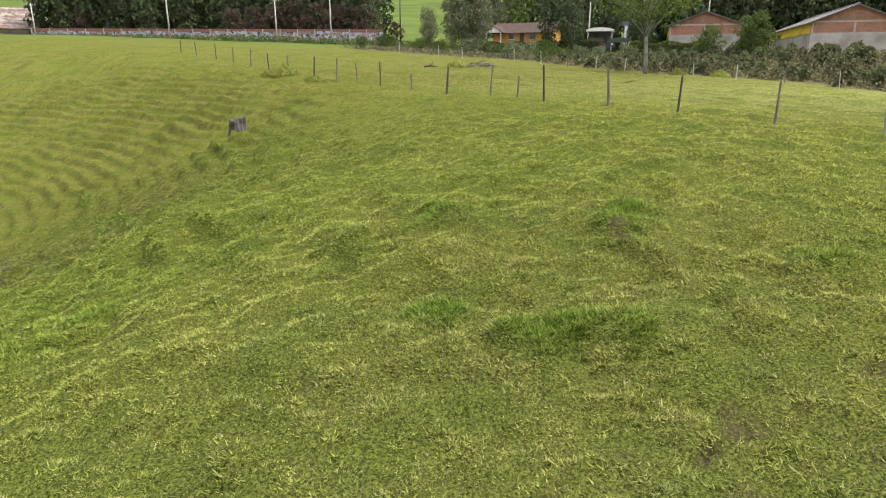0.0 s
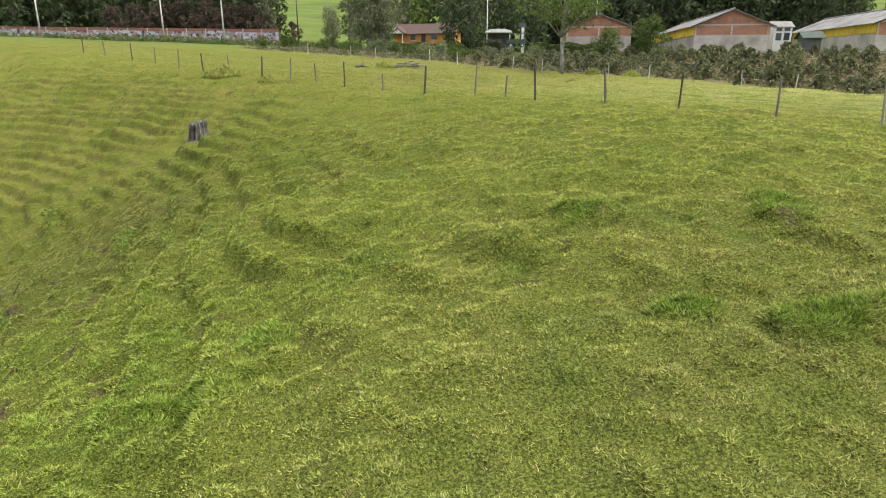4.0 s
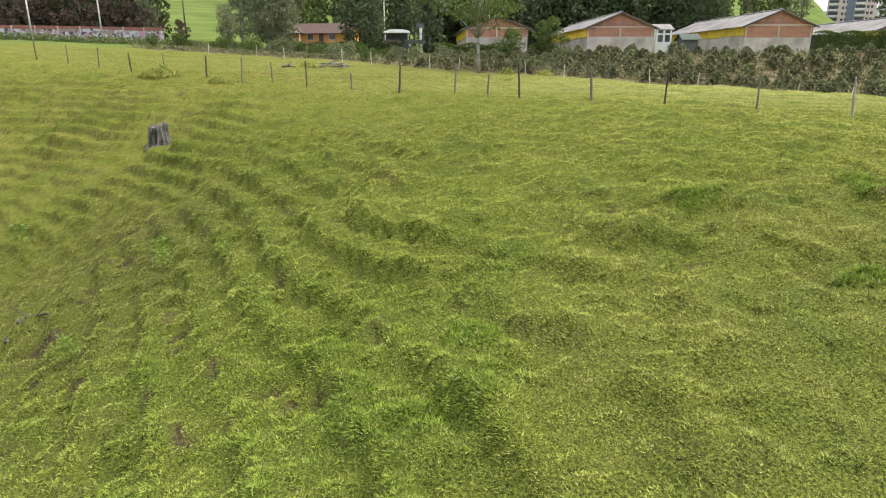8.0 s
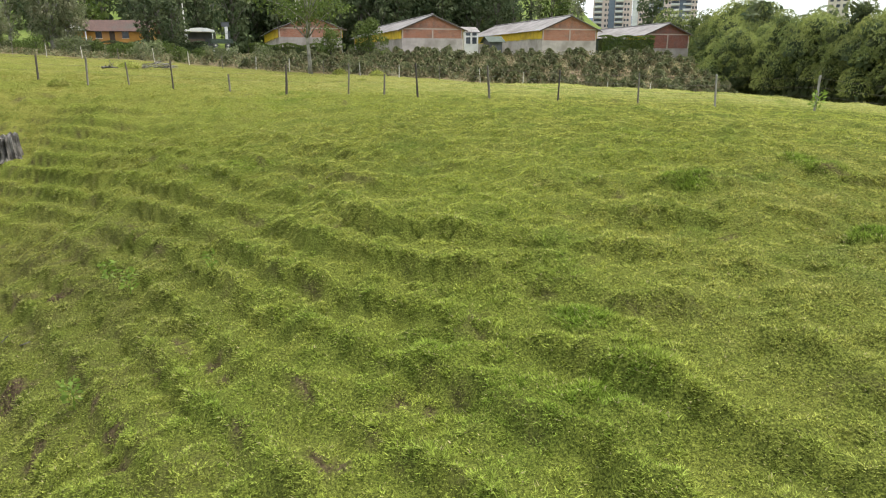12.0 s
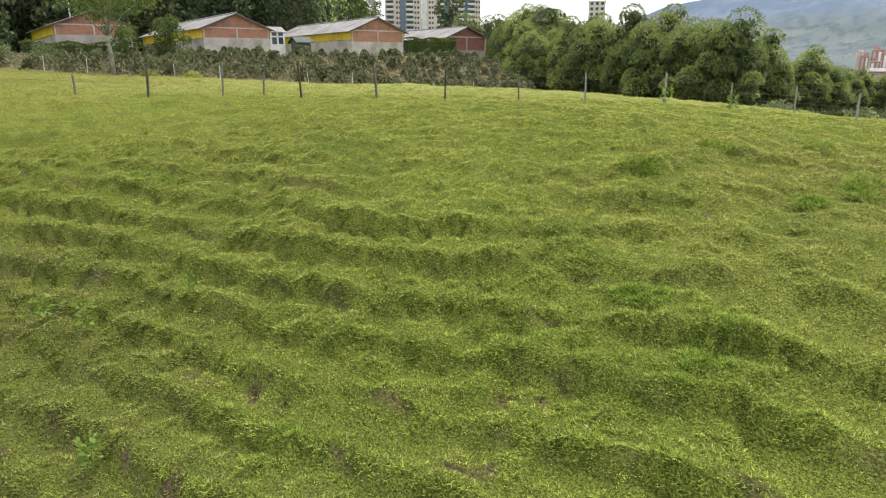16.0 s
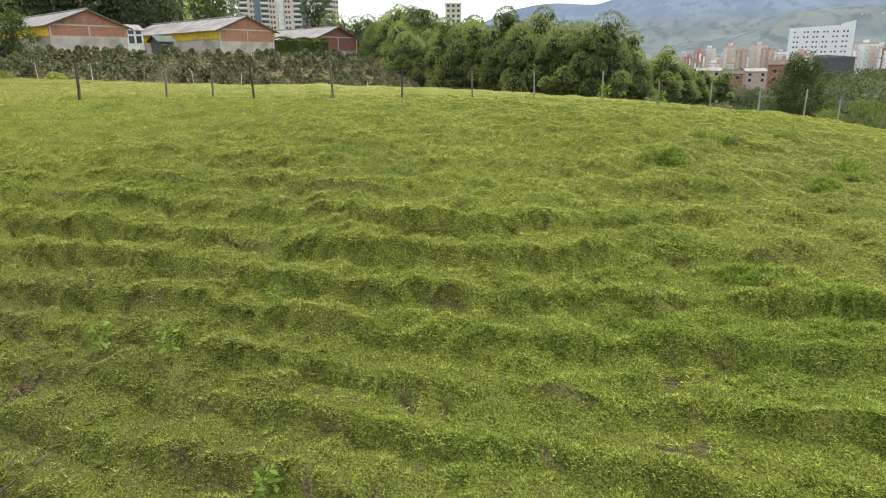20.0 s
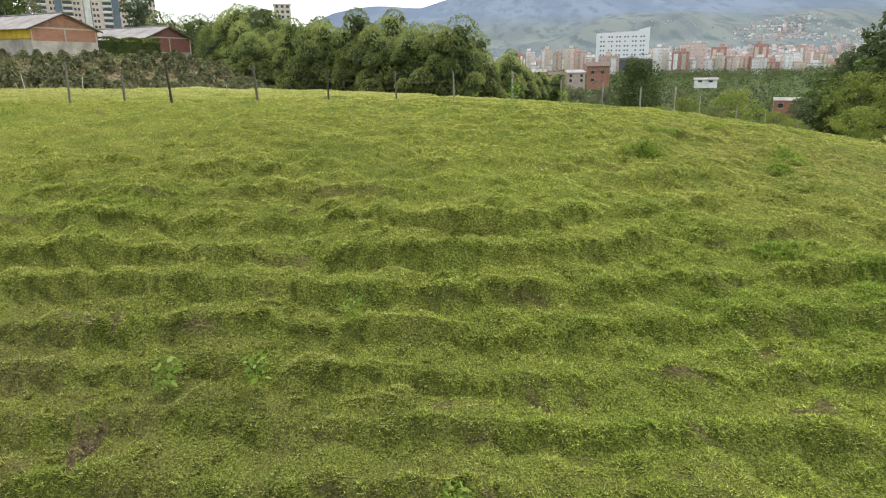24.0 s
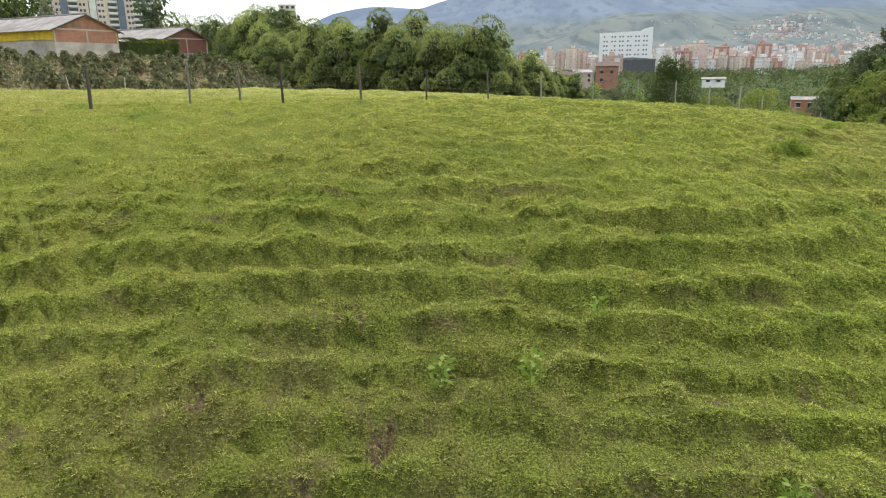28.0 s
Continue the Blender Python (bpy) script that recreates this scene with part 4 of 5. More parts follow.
# ---- bamboo grove ----
def make_bamboo(seed, h, spread, domes=11, leaves=640, leaf=0.30):
    r = np.random.default_rng(seed)
    ob = thing("bamboo_clump", Matrix(), "feathery bright green bamboo clump with arching plumes", "bamboo", "bamboo grove")
    cs, out, inner, age = [], [], [], []
    for i in range(domes):
        a, f = i * 2.4 + r.uniform(-0.4, 0.4), i / (domes - 1)
        reach, hh = spread * (1.2 - 0.85 * f) * r.uniform(0.6, 1.2), h * (0.16 + 0.66 * f + r.uniform(-0.05, 0.05))
        pts = [np.array([math.cos(a) * reach * t ** 2.2, math.sin(a) * reach * t ** 2.2, hh * (t ** 0.8)]) for t in np.linspace(0, 1, 6)]
        if i % 2 == 0:
            part("culm", Geo().tube(pts, [0.07, 0.07, 0.06, 0.05, 0.035, 0.012], 5), ob, mat=M_CULM, smooth=True)
        n, rad = leaves, (r.uniform(1.0, 1.8) + 0.25 * f) * (h / 9.5) ** 0.5
        d = r.normal(size=(n, 3))
        d /= np.linalg.norm(d, axis=1)[:, None]
        d[:, 2] = np.where(r.random(n) < 0.92, np.abs(d[:, 2]), -0.4 * np.abs(d[:, 2]))
        p = pts[-1] + d * rad * (0.88 + 0.17 * r.random(n) ** 1.5)[:, None] * [1.12, 1.12, 0.9]
        p[:, 2] -= 0.3 * rad * np.hypot(d[:, 0], d[:, 1]) ** 3
        cs.append(p)
        out.append(d * [1, 1, 0.3])
        age.append(np.full(n, r.random() ** 1.4))
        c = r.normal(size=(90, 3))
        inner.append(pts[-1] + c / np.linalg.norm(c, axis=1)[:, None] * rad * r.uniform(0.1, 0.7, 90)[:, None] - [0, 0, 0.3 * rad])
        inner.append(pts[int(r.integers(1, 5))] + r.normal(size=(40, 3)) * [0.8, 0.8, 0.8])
    me = leaf_mesh("foliage", np.concatenate(cs), leaf, M_BAMBOO, 0.45, 0.27, seed, np.concatenate(out))
    me.attributes.new("age", "FLOAT", "POINT").data.foreach_set("value", np.repeat(np.concatenate(age), 4).astype(np.float32))
    part("foliage", me, ob)
    # darker green core leaves, painting the shade between the plumes
    part("inner_foliage", leaf_mesh("inner_foliage", np.concatenate(inner), 0.85, M_LEAF_DARK, 0.5, 0.5, seed + 1), ob, "inner leaves coloured darker for the shade inside the clump")
    return ob


BAMBOO = [make_bamboo(50 + i, h, s) for i, (h, s) in enumerate(((9.6, 3.0), (8.6, 2.8), (10.8, 3.2), (7.4, 2.6)))]
GIANT = [make_bamboo(60 + i, 17, 4.6, 26, 560, 0.38) for i in range(2)]
for i in range(40):
    t = (i % 20) / 19
    x, y = 97 - 22 * t + rr.uniform(-2, 2), 59 - 34 * t + rr.uniform(-2, 2)
    if i >= 20:
        x, y = x + 6.5, y + 4
    put(BAMBOO[rr.randrange(4)], x, y, (rr.uniform(1.0, 1.25) if i < 20 else rr.uniform(1.0, 1.2)) * (1.02 + 0.06 * t), rr.uniform(0, 360), 0.0, rr.uniform(-0.9, 0.2) - 0.9 * t)
for i in range(18):
    t = i / 17
    put(BAMBOO[rr.randrange(4)], 80 + 50 * t + rr.uniform(-2, 2), 25 - 18 * t + rr.uniform(-3, 3), rr.uniform(0.85, 1.1) * (1 - 0.38 * t), rr.uniform(0, 360), 0.0, -1.5 - 2.5 * t)
for x, y, s in ((124, 93, 2.0), (127, 88, 2.0), (103, 64, 1.7), (97, 63.5, 1.5), (107, 68, 2.0), (92, 60, 1.25), (104, 61, 1.8), (98, 57, 1.35), (116, 74, 2.0), (99, 61, 1.4), (112, 68, 1.9), (112.5, 76, 1.8), (108, 71, 1.7)):
    put(GIANT[rr.randrange(2)], x, y, s * 0.52, rr.uniform(0, 360), 0.0, -0.5)
for ob in BAMBOO + GIANT:
    drop(ob)


# ---- coffee bushes ----
def make_coffee(seed):
    r = np.random.default_rng(seed)
    ob = thing("coffee_bush", Matrix(), "dark glossy coffee bush planted in rows", "coffee bush", "coffee rows")
    part("stem", Geo().tube([(0, 0, -0.1), (0.03, 0, 0.7), (0, 0.03, 1.4)], [0.03, 0.025, 0.01], 5), ob, mat=M_BARK)
    cs, out = [], []
    for i in range(22):
        z, a = 0.25 + 1.15 * i / 22, i * 2.4
        ln = 1.10 * (1 - 0.62 * i / 22) * r.uniform(0.7, 1.15)
        t = r.random(17)[:, None]
        w = np.array([math.cos(a), math.sin(a), 0.15])
        p = np.array([0, 0, z]) + w * ln * (0.2 + 0.8 * t) - np.array([0, 0, 0.3]) * t ** 2 + r.normal(size=(17, 3)) * 0.06
        cs.append(p)
        out.append(np.repeat(w[None], 17, 0) * 0.6)
    part("leaves", leaf_mesh("leaves", np.concatenate(cs), 0.36, M_COFFEE, 0.35, 0.42, seed, np.concatenate(out)), ob)
    return ob


COFFEE = [make_coffee(70 + i) for i in range(4)]
n_coffee = 0
for row in range(11):
    v = 46.0 + row * 3.15
    for k in range(31):
        u = -36 + k * 2.12 + rr.uniform(-0.9, 0.9) + (1.06 if row % 2 else 0)
        if u > 28 - 0.1 * row or rr.random() < 0.16:
            continue
        x, y = uv_xy(u, v + rr.uniform(-1.5, 1.5))
        put(COFFEE[rr.randrange(4)], x, y, rr.uniform(0.85, 1.25), rr.uniform(0, 360))
        n_coffee += 1
for ob in COFFEE:
    drop(ob)

wr = np.random.default_rng(17)
wu, wv = wr.uniform(-86, 32, 80000), wr.uniform(45, 86, 80000)
sel = (vnoise(wu * 0.8, wv * 0.8) > 0.36) & (wv < 82)
wx, wy = uv_xy(wu[sel], wv[sel])
wz = relief(wx, wy)[0] + wr.random(len(wx)) ** 1.5 * 0.7
tagged(new("undergrowth", leaf_mesh("undergrowth", np.stack([wx, wy, wz], 1), 0.34, M_COFFEE, 0.0, 0.4, 18)), "weedy undergrowth between the coffee rows", "undergrowth", kind="stuff")

# woods over the valley
for tone, (leaf_m, count) in enumerate(((M_LEAF_DARK, 1400), (M_LEAF_MID, 800), (M_LEAF_GREY, 600))):
    va, vr = np.radians(wr.uniform(60, 118, count)), wr.uniform(185, 640, count)
    vx, vy = -17 + vr * np.sin(va), 17 + vr * np.cos(va)
    vh = wr.uniform(2.0, 4.4, count)
    vd = wr.normal(size=(count, 64, 3))
    vd /= np.linalg.norm(vd, axis=2)[:, :, None]
    vp = np.stack([vx, vy, broad(vx, vy) + vh * 0.6], 1)[:, None] + vd * vh[:, None, None] * [1, 1, 0.9]
    tagged(new("valley_woods", leaf_mesh("valley_woods", vp.reshape(-1, 3), 0.9, leaf_m, 0.0, 0.6, 19 + tone, vd.reshape(-1, 3))), "distant mixed woods filling the valley before the town", "woods", kind="stuff")


# ---- brick sheds ----
def shed(x, y, width, depth, floor_z, eave, apex, brick, base_top, tarp, label):
    """A long gabled shed; its own x runs along the gable wall, y along its length."""
    ob = thing("brick_shed", pose(x, y, floor_z, 0, 0, -18.07), label, "shed", "sheds behind the coffee")
    h = width / 2
    part("gable_wall", Geo().prism([(0, base_top), (width, base_top), (width, eave), (h, apex), (0, eave)], 0, 0.2), ob, mat=brick)
    part("base_wall", Geo().box(0, -0.03, -3, width, 0.2, base_top), ob, "bare grey concrete base", mat=M_CONC)
    part("back_wall", Geo().prism([(0, -3), (width, -3), (width, eave), (h, apex), (0, eave)], depth - 0.2, depth), ob, mat=brick)
    part("tie_beam", Geo().box(0.15, -0.05, eave - 0.13, width - 0.15, 0.0, eave + 0.1), ob, "pale concrete tie beam", mat=M_BEAM)
    for cx in (0.0, h - 0.13, width - 0.26):
        part("column", Geo().box(cx, -0.06, base_top, cx + 0.26, 0.01, eave - 0.13 if cx else eave), ob, "pale concrete column", mat=M_BEAM)
    for sx, s in ((0.0, -1), (width - 0.2, 1)):
        part("side_wall", Geo().box(sx, 0.2, -3, sx + 0.2, depth - 0.2, eave - 1.55), ob, "bare concrete side wall", mat=M_CONC)
        for k in range(9):
            py = 0.25 + (depth - 0.6) * k / 8
            part("pillar", Geo().box(sx, py, eave - 1.55, sx + 0.2, py + 0.2, eave), ob, mat=M_BEAM)
        if tarp:
            g = Geo()
            n = 40
            xo = -0.12 if s < 0 else 0.32
            vs = []
            for k in range(n + 1):
                py = -0.1 + (depth * 0.97) * k / n
                sag = 0.10 * math.sin(k * 1.7) + 0.06 * math.sin(k * 0.6)
                vs += [(sx + xo + 0.04 * math.sin(k * 2.3), py, eave - 1.62 - sag * 0.7), (sx + xo + 0.03 * math.sin(k * 1.1), py, eave - 0.12)]
            g.add(vs, [(2 * k, 2 * k + 2, 2 * k + 3, 2 * k + 1) for k in range(n)])
            t = part("tarpaulin", g, ob, "yellow tarpaulin curtain under the eave", mat=M_TARP)
            md = t.modifiers.new("thick", "SOLIDIFY")
            md.thickness = 0.02
    over, rise = 0.9, (apex - eave) / h
    for s in (-1, 1):
        g = Geo()
        x0, z0 = (-over, eave - over * rise) if s < 0 else (width + over, eave - over * rise)
        n = 46
        vs, fs = [], []
        for k in range(n + 1):
            py = -0.55 + (depth + 1.1) * k / n
            wv = 0.03 * (k % 2)
            for t in (0, 1):
                px, pz = x0 + (h - x0) * t, z0 + (apex - z0) * t
                vs += [(px, py, pz + 0.10 + wv), (px, py, pz + 0.03 + wv)]
        for k in range(n):
            a, b = 4 * k, 4 * k + 4
            fs += [(a, a + 2, b + 2, b), (a + 1, b + 1, b + 3, a + 3), (a, b, b + 1, a + 1), (a + 2, a + 3, b + 3, b + 2)]
        fs += [(0, 1, 3, 2), (4 * n, 4 * n + 2, 4 * n + 3, 4 * n + 1)]
        part("roof_slope", g.add(vs, fs), ob, "grey corrugated fibre cement roof", mat=M_ROOF)
        f = Geo().prism([(x0, z0 - 0.16), (h, apex - 0.16), (h, apex + 0.03), (x0, z0 + 0.03)] if s < 0 else [(h, apex - 0.16), (x0, z0 - 0.16), (x0, z0 + 0.03), (h, apex + 0.03)], -0.58, -0.50)
        part("bargeboard", f, ob, "dark timber bargeboard", mat=M_TIMBER)
    part("ridge_cap", Geo().tube([(h, -0.6, apex + 0.14), (h, depth + 0.6, apex + 0.14)], [0.16, 0.16], 6), ob, mat=M_ROOF)
    return ob


shed(39.5, 118.0, 11.5, 30, 6.6, 4.1, 6.2, M_BRICK, 2.5, True, "brick gabled shed with yellow curtains behind a tree")
shed(55.6, 102.2, 11.5, 40, 6.2, 4.1, 6.4, M_BRICK, 2.5, True, "long brick gabled shed with grey roof and yellow curtains")
shed(78.3, 89.9, 11.4, 34, 6.2, 4.1, 6.4, M_BRICK, 2.1, True, "brick gabled shed with grey roof beside the coffee")
shed(106.8, 88.0, 11.0, 30, 6.0, 4.0, 6.1, M_BRICK_DARK, 1.2, True, "dark red brick shed by the bamboo grove")


def simple_house(name, label, m, w, d, eave, ridge, wall, roof, over=0.5, category="house", windows=(), door=None, group=""):
    """A small gabled house; x along the ridge, front wall at y = 0."""
    ob = thing(name, m, label, category, group)
    part("front_wall", Geo().box(0, 0, -2.0, w, 0.2, eave), ob, mat=wall)
    part("back_wall", Geo().box(0, d - 0.2, -2.0, w, d, eave), ob, mat=wall)
    for x0 in (0.0, w - 0.2):
        vs = [(x0, 0.2, -2), (x0, d - 0.2, -2), (x0, d - 0.2, eave), (x0, d / 2, ridge - 0.12), (x0, 0.2, eave)]
        g = Geo().add(vs + [(x + 0.2, y, z) for x, y, z in vs], [(4, 3, 2, 1, 0), (5, 6, 7, 8, 9)] + [(i, (i + 1) % 5, (i + 1) % 5 + 5, i + 5) for i in range(5)])
        part("end_wall", g, ob, mat=wall)
    k = (ridge - eave) / (d / 2)
    for s in (0, 1):
        y0 = -over if s == 0 else d + over
        z0 = eave - over * k
        vs = [(-over, y0, z0), (w + over, y0, z0), (w + over, d / 2, ridge), (-over, d / 2, ridge)]
        vs += [(x, y, z - 0.12) for x, y, z in vs]
        part("roof_slope", Geo().add(vs, [(0, 1, 2, 3), (7, 6, 5, 4), (0, 4, 5, 1), (1, 5, 6, 2), (2, 6, 7, 3), (3, 7, 4, 0)]), ob, mat=roof)
    for wx, wz, ww, wh in windows:
        wo = part("window", Geo().box(wx, -0.03, wz, wx + ww, 0.02, wz + wh), ob, "dark window with pale frame", mat=M_GLASS)
        part("sill", Geo().box(wx - 0.08, -0.06, wz - 0.08, wx + ww + 0.08, -0.031, wz), wo, mat=M_WHITE)
        part("lintel", Geo().box(wx - 0.08, -0.06, wz + wh, wx + ww + 0.08, -0.031, wz + wh + 0.08), wo, mat=M_WHITE)
    if door:
        part("door", Geo().box(door, -0.04, 0, door + 0.95, 0.02, 2.05), ob, "dark wooden door", mat=M_TIMBER)
    return ob


house = simple_house("farm_house", "ochre farm house with a brown clay tile roof", pose(10.6, 142.6, 8.3, 0, 0, -28), 12.5, 7, 2.5, 4.3, M_ORANGE, M_TILE, 0.7,
                     windows=((3.6, 0.9, 1.1, 1.1), (8.2, 0.9, 1.2, 1.1)), door=6.0)
vs = [(-1.2, -2.6, 2.2), (3.2, -2.6, 2.2), (1.0, -2.6, 3.7), (-1.2, 3.0, 2.2), (3.2, 3.0, 2.2), (1.0, 3.0, 3.7)]
vs += [(x, y, z - 0.12) for x, y, z in vs]
part("porch_roof", Geo().add(vs, [(0, 2, 5, 3), (2, 1, 4, 5), (6, 9, 11, 8), (8, 11, 10, 7), (0, 6, 8, 2), (2, 8, 7, 1), (3, 5, 11, 9), (5, 4, 10, 11), (0, 3, 9, 6), (1, 7, 10, 4)]), house, mat=M_TILE)
part("porch_gable", Geo().prism([(-0.8, 2.15), (2.8, 2.15), (1.0, 3.45)], -2.3, -2.1), house, "faded pink gable board", mat=M_WHITE)
for px in (-0.7, 2.6):
    part("porch_post", Geo().box(px, -2.3, -1.5, px + 0.16, -2.14, 2.15), house, mat=M_WHITE)
part("porch_wall", Geo().box(-0.7, -2.25, -1.5, 2.7, -2.15, 0.6), house, mat=M_ORANGE)

simple_house("white_cottage", "small white house between two sheds", pose(71.0, 103.5, 7.1, 0, 0, -18), 2.9, 4, 3.2, 4.1, M_WHITE, M_ROOF, 0.3,
             windows=((0.35, 0.9, 0.9, 1.2), (1.65, 0.9, 0.9, 1.2), (0.35, 2.4, 0.9, 0.8), (1.65, 2.4, 0.9, 0.8)))
simple_house("lean_to", "low shelter roofed with green netting", pose(73.0, 98.4, 7.0, 0, 0, -18), 2.6, 3, 1.5, 2.3, M_DARK, M_GREENSHEET, 0.5, "shelter")
simple_house("garden_shelter", "low shelter with a pale sheet roof among hedges", pose(93.5, 91, 6.2, 0, 0, -18), 8, 4, 2.9, 3.5, M_GREENSHEET, M_ROOF, 0.3, "shelter")
simple_house("brick_house", "brick house with pale weathered sheet roofs", pose(-118, 176, 12.0, 0, 0, 24), 19, 9, 3.0, 6.8, M_BRICK_DARK, M_RUSTROOF, 0.5)
simple_house("brick_house", "low brick house with a rusty roof behind the wall", pose(-112, 163, 10.2, 0, 0, 20), 13, 6, 2.8, 4.6, M_BRICK, M_RUSTROOF, 0.5)

# hedges
def hedge(m, w, d, h, leaf_m, label, seed):
    ob = thing("hedge", m, label, "hedge")
    r = np.random.default_rng(seed)
    n = int(w * d * 60 + w * h * 130)
    p = r.random((n, 3)) * [w, d, h]
    face = r.integers(0, 3, n)
    p[face == 0, 1] *= 0.12
    p[face == 1, 2] = h - 0.15 * r.random((face == 1).sum())
    p[:, 2] += 0.2 * np.sin(p[:, 0] * 1.3) * (p[:, 2] / h)
    part("leaves", leaf_mesh("leaves", p, 0.3, leaf_m, 0.2, 0.5, seed), ob)
    part("inner_growth", Geo().box(0.2, 0.2, -0.4, w - 0.2, d - 0.2, h * 0.8), ob, "dark inner branches", mat=M_LEAF_DARK)
    return ob


hedge(pose(8.5, 133, gz(10, 133) - 0.2, 0, 0, -16), 22, 1.6, 2.0, M_LEAF_DARK, "clipped dark green hedge before the house", 81)
hedge(pose(90.6, 86.0, 6.2, 0, 0, -18), 12, 1.8, 3.0, M_LEAF_MID, "dense green hedge between the sheds", 82)
br = np.random.default_rng(83)
bx = br.uniform(-98, 2, 9000)
by = 149.5 + (bx + 98) * 0.055 + br.normal(size=9000) * 1.2
bz = relief(bx, by)[0] + br.random(9000) ** 1.6 * 1.3
tagged(new("roadside_weeds", leaf_mesh("roadside_weeds", np.stack([bx, by, bz], 1), 0.55, M_LEAF_MID, 0.0, 0.4, 83)), "rank green weeds along the foot of the painted wall", "weeds", kind="stuff")
hedge(pose(30, 108, gz(32, 108), 0, 0, -16), 12, 2.5, 2.2, M_LEAF_MID, "tangled green hedge beside the track", 84)

# painted wall
wall_a, wall_b = Vector((-94, 154.5)), Vector((-14, 159.2))
run = (wall_b - wall_a).length
wall_turn = math.degrees(math.atan2(wall_b.y - wall_a.y, wall_b.x - wall_a.x))
pw = thing("painted_wall", pose(wall_a.x, wall_a.y, 9.6, 0, 0, wall_turn), "long plastered roadside wall covered in faded graffiti", "wall")
for k in range(20):
    x0 = run * k / 20
    part("panel", Geo().box(x0 + 0.12, 0, -2.5, x0 + run / 20 - 0.12, 0.18, 2.35 + 0.1 * math.sin(k * 2.1)), pw, mat=M_GRAFFITI)
    part("coping_band", Geo().box(x0 + 0.12, -0.02, 1.92 + 0.14 * math.sin(k * 1.3), x0 + run / 20 - 0.12, 0.2, 2.5), pw, "bare brown upper wall", mat=M_BRICK_DARK)
    part("pilaster", Geo().box(x0 - 0.12, -0.06, -2.5, x0 + 0.12, 0.24, 2.5), pw, mat=M_CONC)
gate = thing("sheet_gate", pose(-101.2, 154.1, 9.6, 0, 0, wall_turn), "rusty brown sheet metal gate", "gate")
for k in range(4):
    part("gate_panel", Geo().box(k * 1.6, 0, -1.5, k * 1.6 + 1.55, 0.08, 2.2), gate, mat=M_TIMBER)


def utility_pole(x, y, h, label, arms=1, mat=None):
    z = gz(x, y)
    ob = thing("utility_pole", pose(x, y, z, 0, 0, 10), label, "pole", "utility poles")
    part("shaft", Geo().tube([(0, 0, -0.5), (0, 0, h * 0.5), (0, 0, h)], [0.2, 0.16, 0.11], 8), ob, mat=mat or M_PALEPOST, smooth=True)
    for k in range(arms):
        part("crossarm", Geo().box(-1.0, -0.05, h - 0.6 - k * 0.9, 1.0, 0.05, h - 0.48 - k * 0.9), ob, mat=M_POST)
        for ix in (-0.9, -0.3, 0.3, 0.9):
            part("insulator", Geo().tube([(ix, 0, h - 0.48 - k * 0.9), (ix, 0, h - 0.28 - k * 0.9)], [0.05, 0.04], 6), ob, mat=M_WHITE)


for x, y, h, lab in ((-62, 153.2, 13, "tall pale concrete utility pole by the wall"), (-25.8, 155.8, 12, "pale concrete utility pole by the wall"), (-38.4, 156, 9.5, "slim pale utility pole by the wall"),
                     (-92, 152.5, 8, "short pale street pole by the wall"), (-9.6, 152.5, 12, "dark slim pole on the green hillside"), (31.5, 146, 12, "pale utility pole in the yard"), (58.5, 150, 14, "pale utility pole behind the sheds")):
    utility_pole(x, y, h, lab, mat=M_DARKPOST if "dark" in lab else None)

# yard: kiosk, lamp post, parked trailer
kiosk = thing("market_kiosk", pose(30.2, 141, 8.4, 0, 0, -15), "small kiosk with a white curved roof", "kiosk")
part("roof", Geo().prism([(-0.4, 2.4), (5.4, 2.4), (5.2, 2.75), (4, 3.05), (2.5, 3.15), (1, 3.05), (-0.2, 2.75)], -0.4, 3.4), kiosk, mat=M_WHITE)
part("counter_wall", Geo().box(0, 0, -1.5, 3.4, 0.15, 1.0), kiosk, mat=M_TIMBER)
part("back_wall", Geo().box(0, 2.9, -1.5, 5, 3.0, 2.4), kiosk, mat=M_DARK)
for px in (0, 4.85):
    part("post", Geo().box(px, 0, -1.5, px + 0.15, 0.15, 2.4), kiosk, mat=M_WHITE)
lamp = thing("gate_post", pose(37.6, 139, 7.6, 0, 0, -15), "tall white gate post with a dark lamp box", "post")
part("shaft", Geo().box(-0.3, -0.2, -1, 0.3, 0.2, 4.2), lamp, mat=M_WHITE)
part("lamp_box", Geo().box(-0.9, -0.3, 4.2, 0.6, 0.3, 5.0).box(-1.1, -0.35, 5.0, 0.7, 0.35, 5.08), lamp, "dark metal lamp box", mat=M_DARK)
trailer = thing("farm_trailer", pose(33.6, 137, 7.7, 0, 0, -12), "parked dark green farm trailer with a high back frame", "trailer")
part("bed", Geo().box(0, 0, 0.8, 4.2, 2.0, 1.0).box(0, 0, 1.0, 4.2, 0.08, 1.6).box(0, 1.92, 1.0, 4.2, 2.0, 1.6).box(0, 0, 1.0, 0.08, 2, 1.6), trailer, mat=M_GREENSHEET)
part("back_frame", Geo().box(3.6, 0, 1.0, 3.72, 0.12, 3.2).box(3.6, 1.88, 1.0, 3.72, 2.0, 3.2).box(3.6, 0, 3.1, 3.72, 2, 3.22).box(0.4, 0, 2.7, 3.6, 0.06, 2.8), trailer, mat=M_DARK)
for wx in (0.8, 3.2):
    for wy in (-0.12, 2.0):
        wh = part("wheel", Geo().tube([(wx, wy, 0.4), (wx, wy + 0.12, 0.4)], [0.42, 0.42], 14), trailer, mat=M_DARK)
        part("rim", Geo().tube([(wx, wy - 0.01, 0.4), (wx, wy + 0.13, 0.4)], [0.2, 0.2], 10), wh, mat=M_PALEPOST)


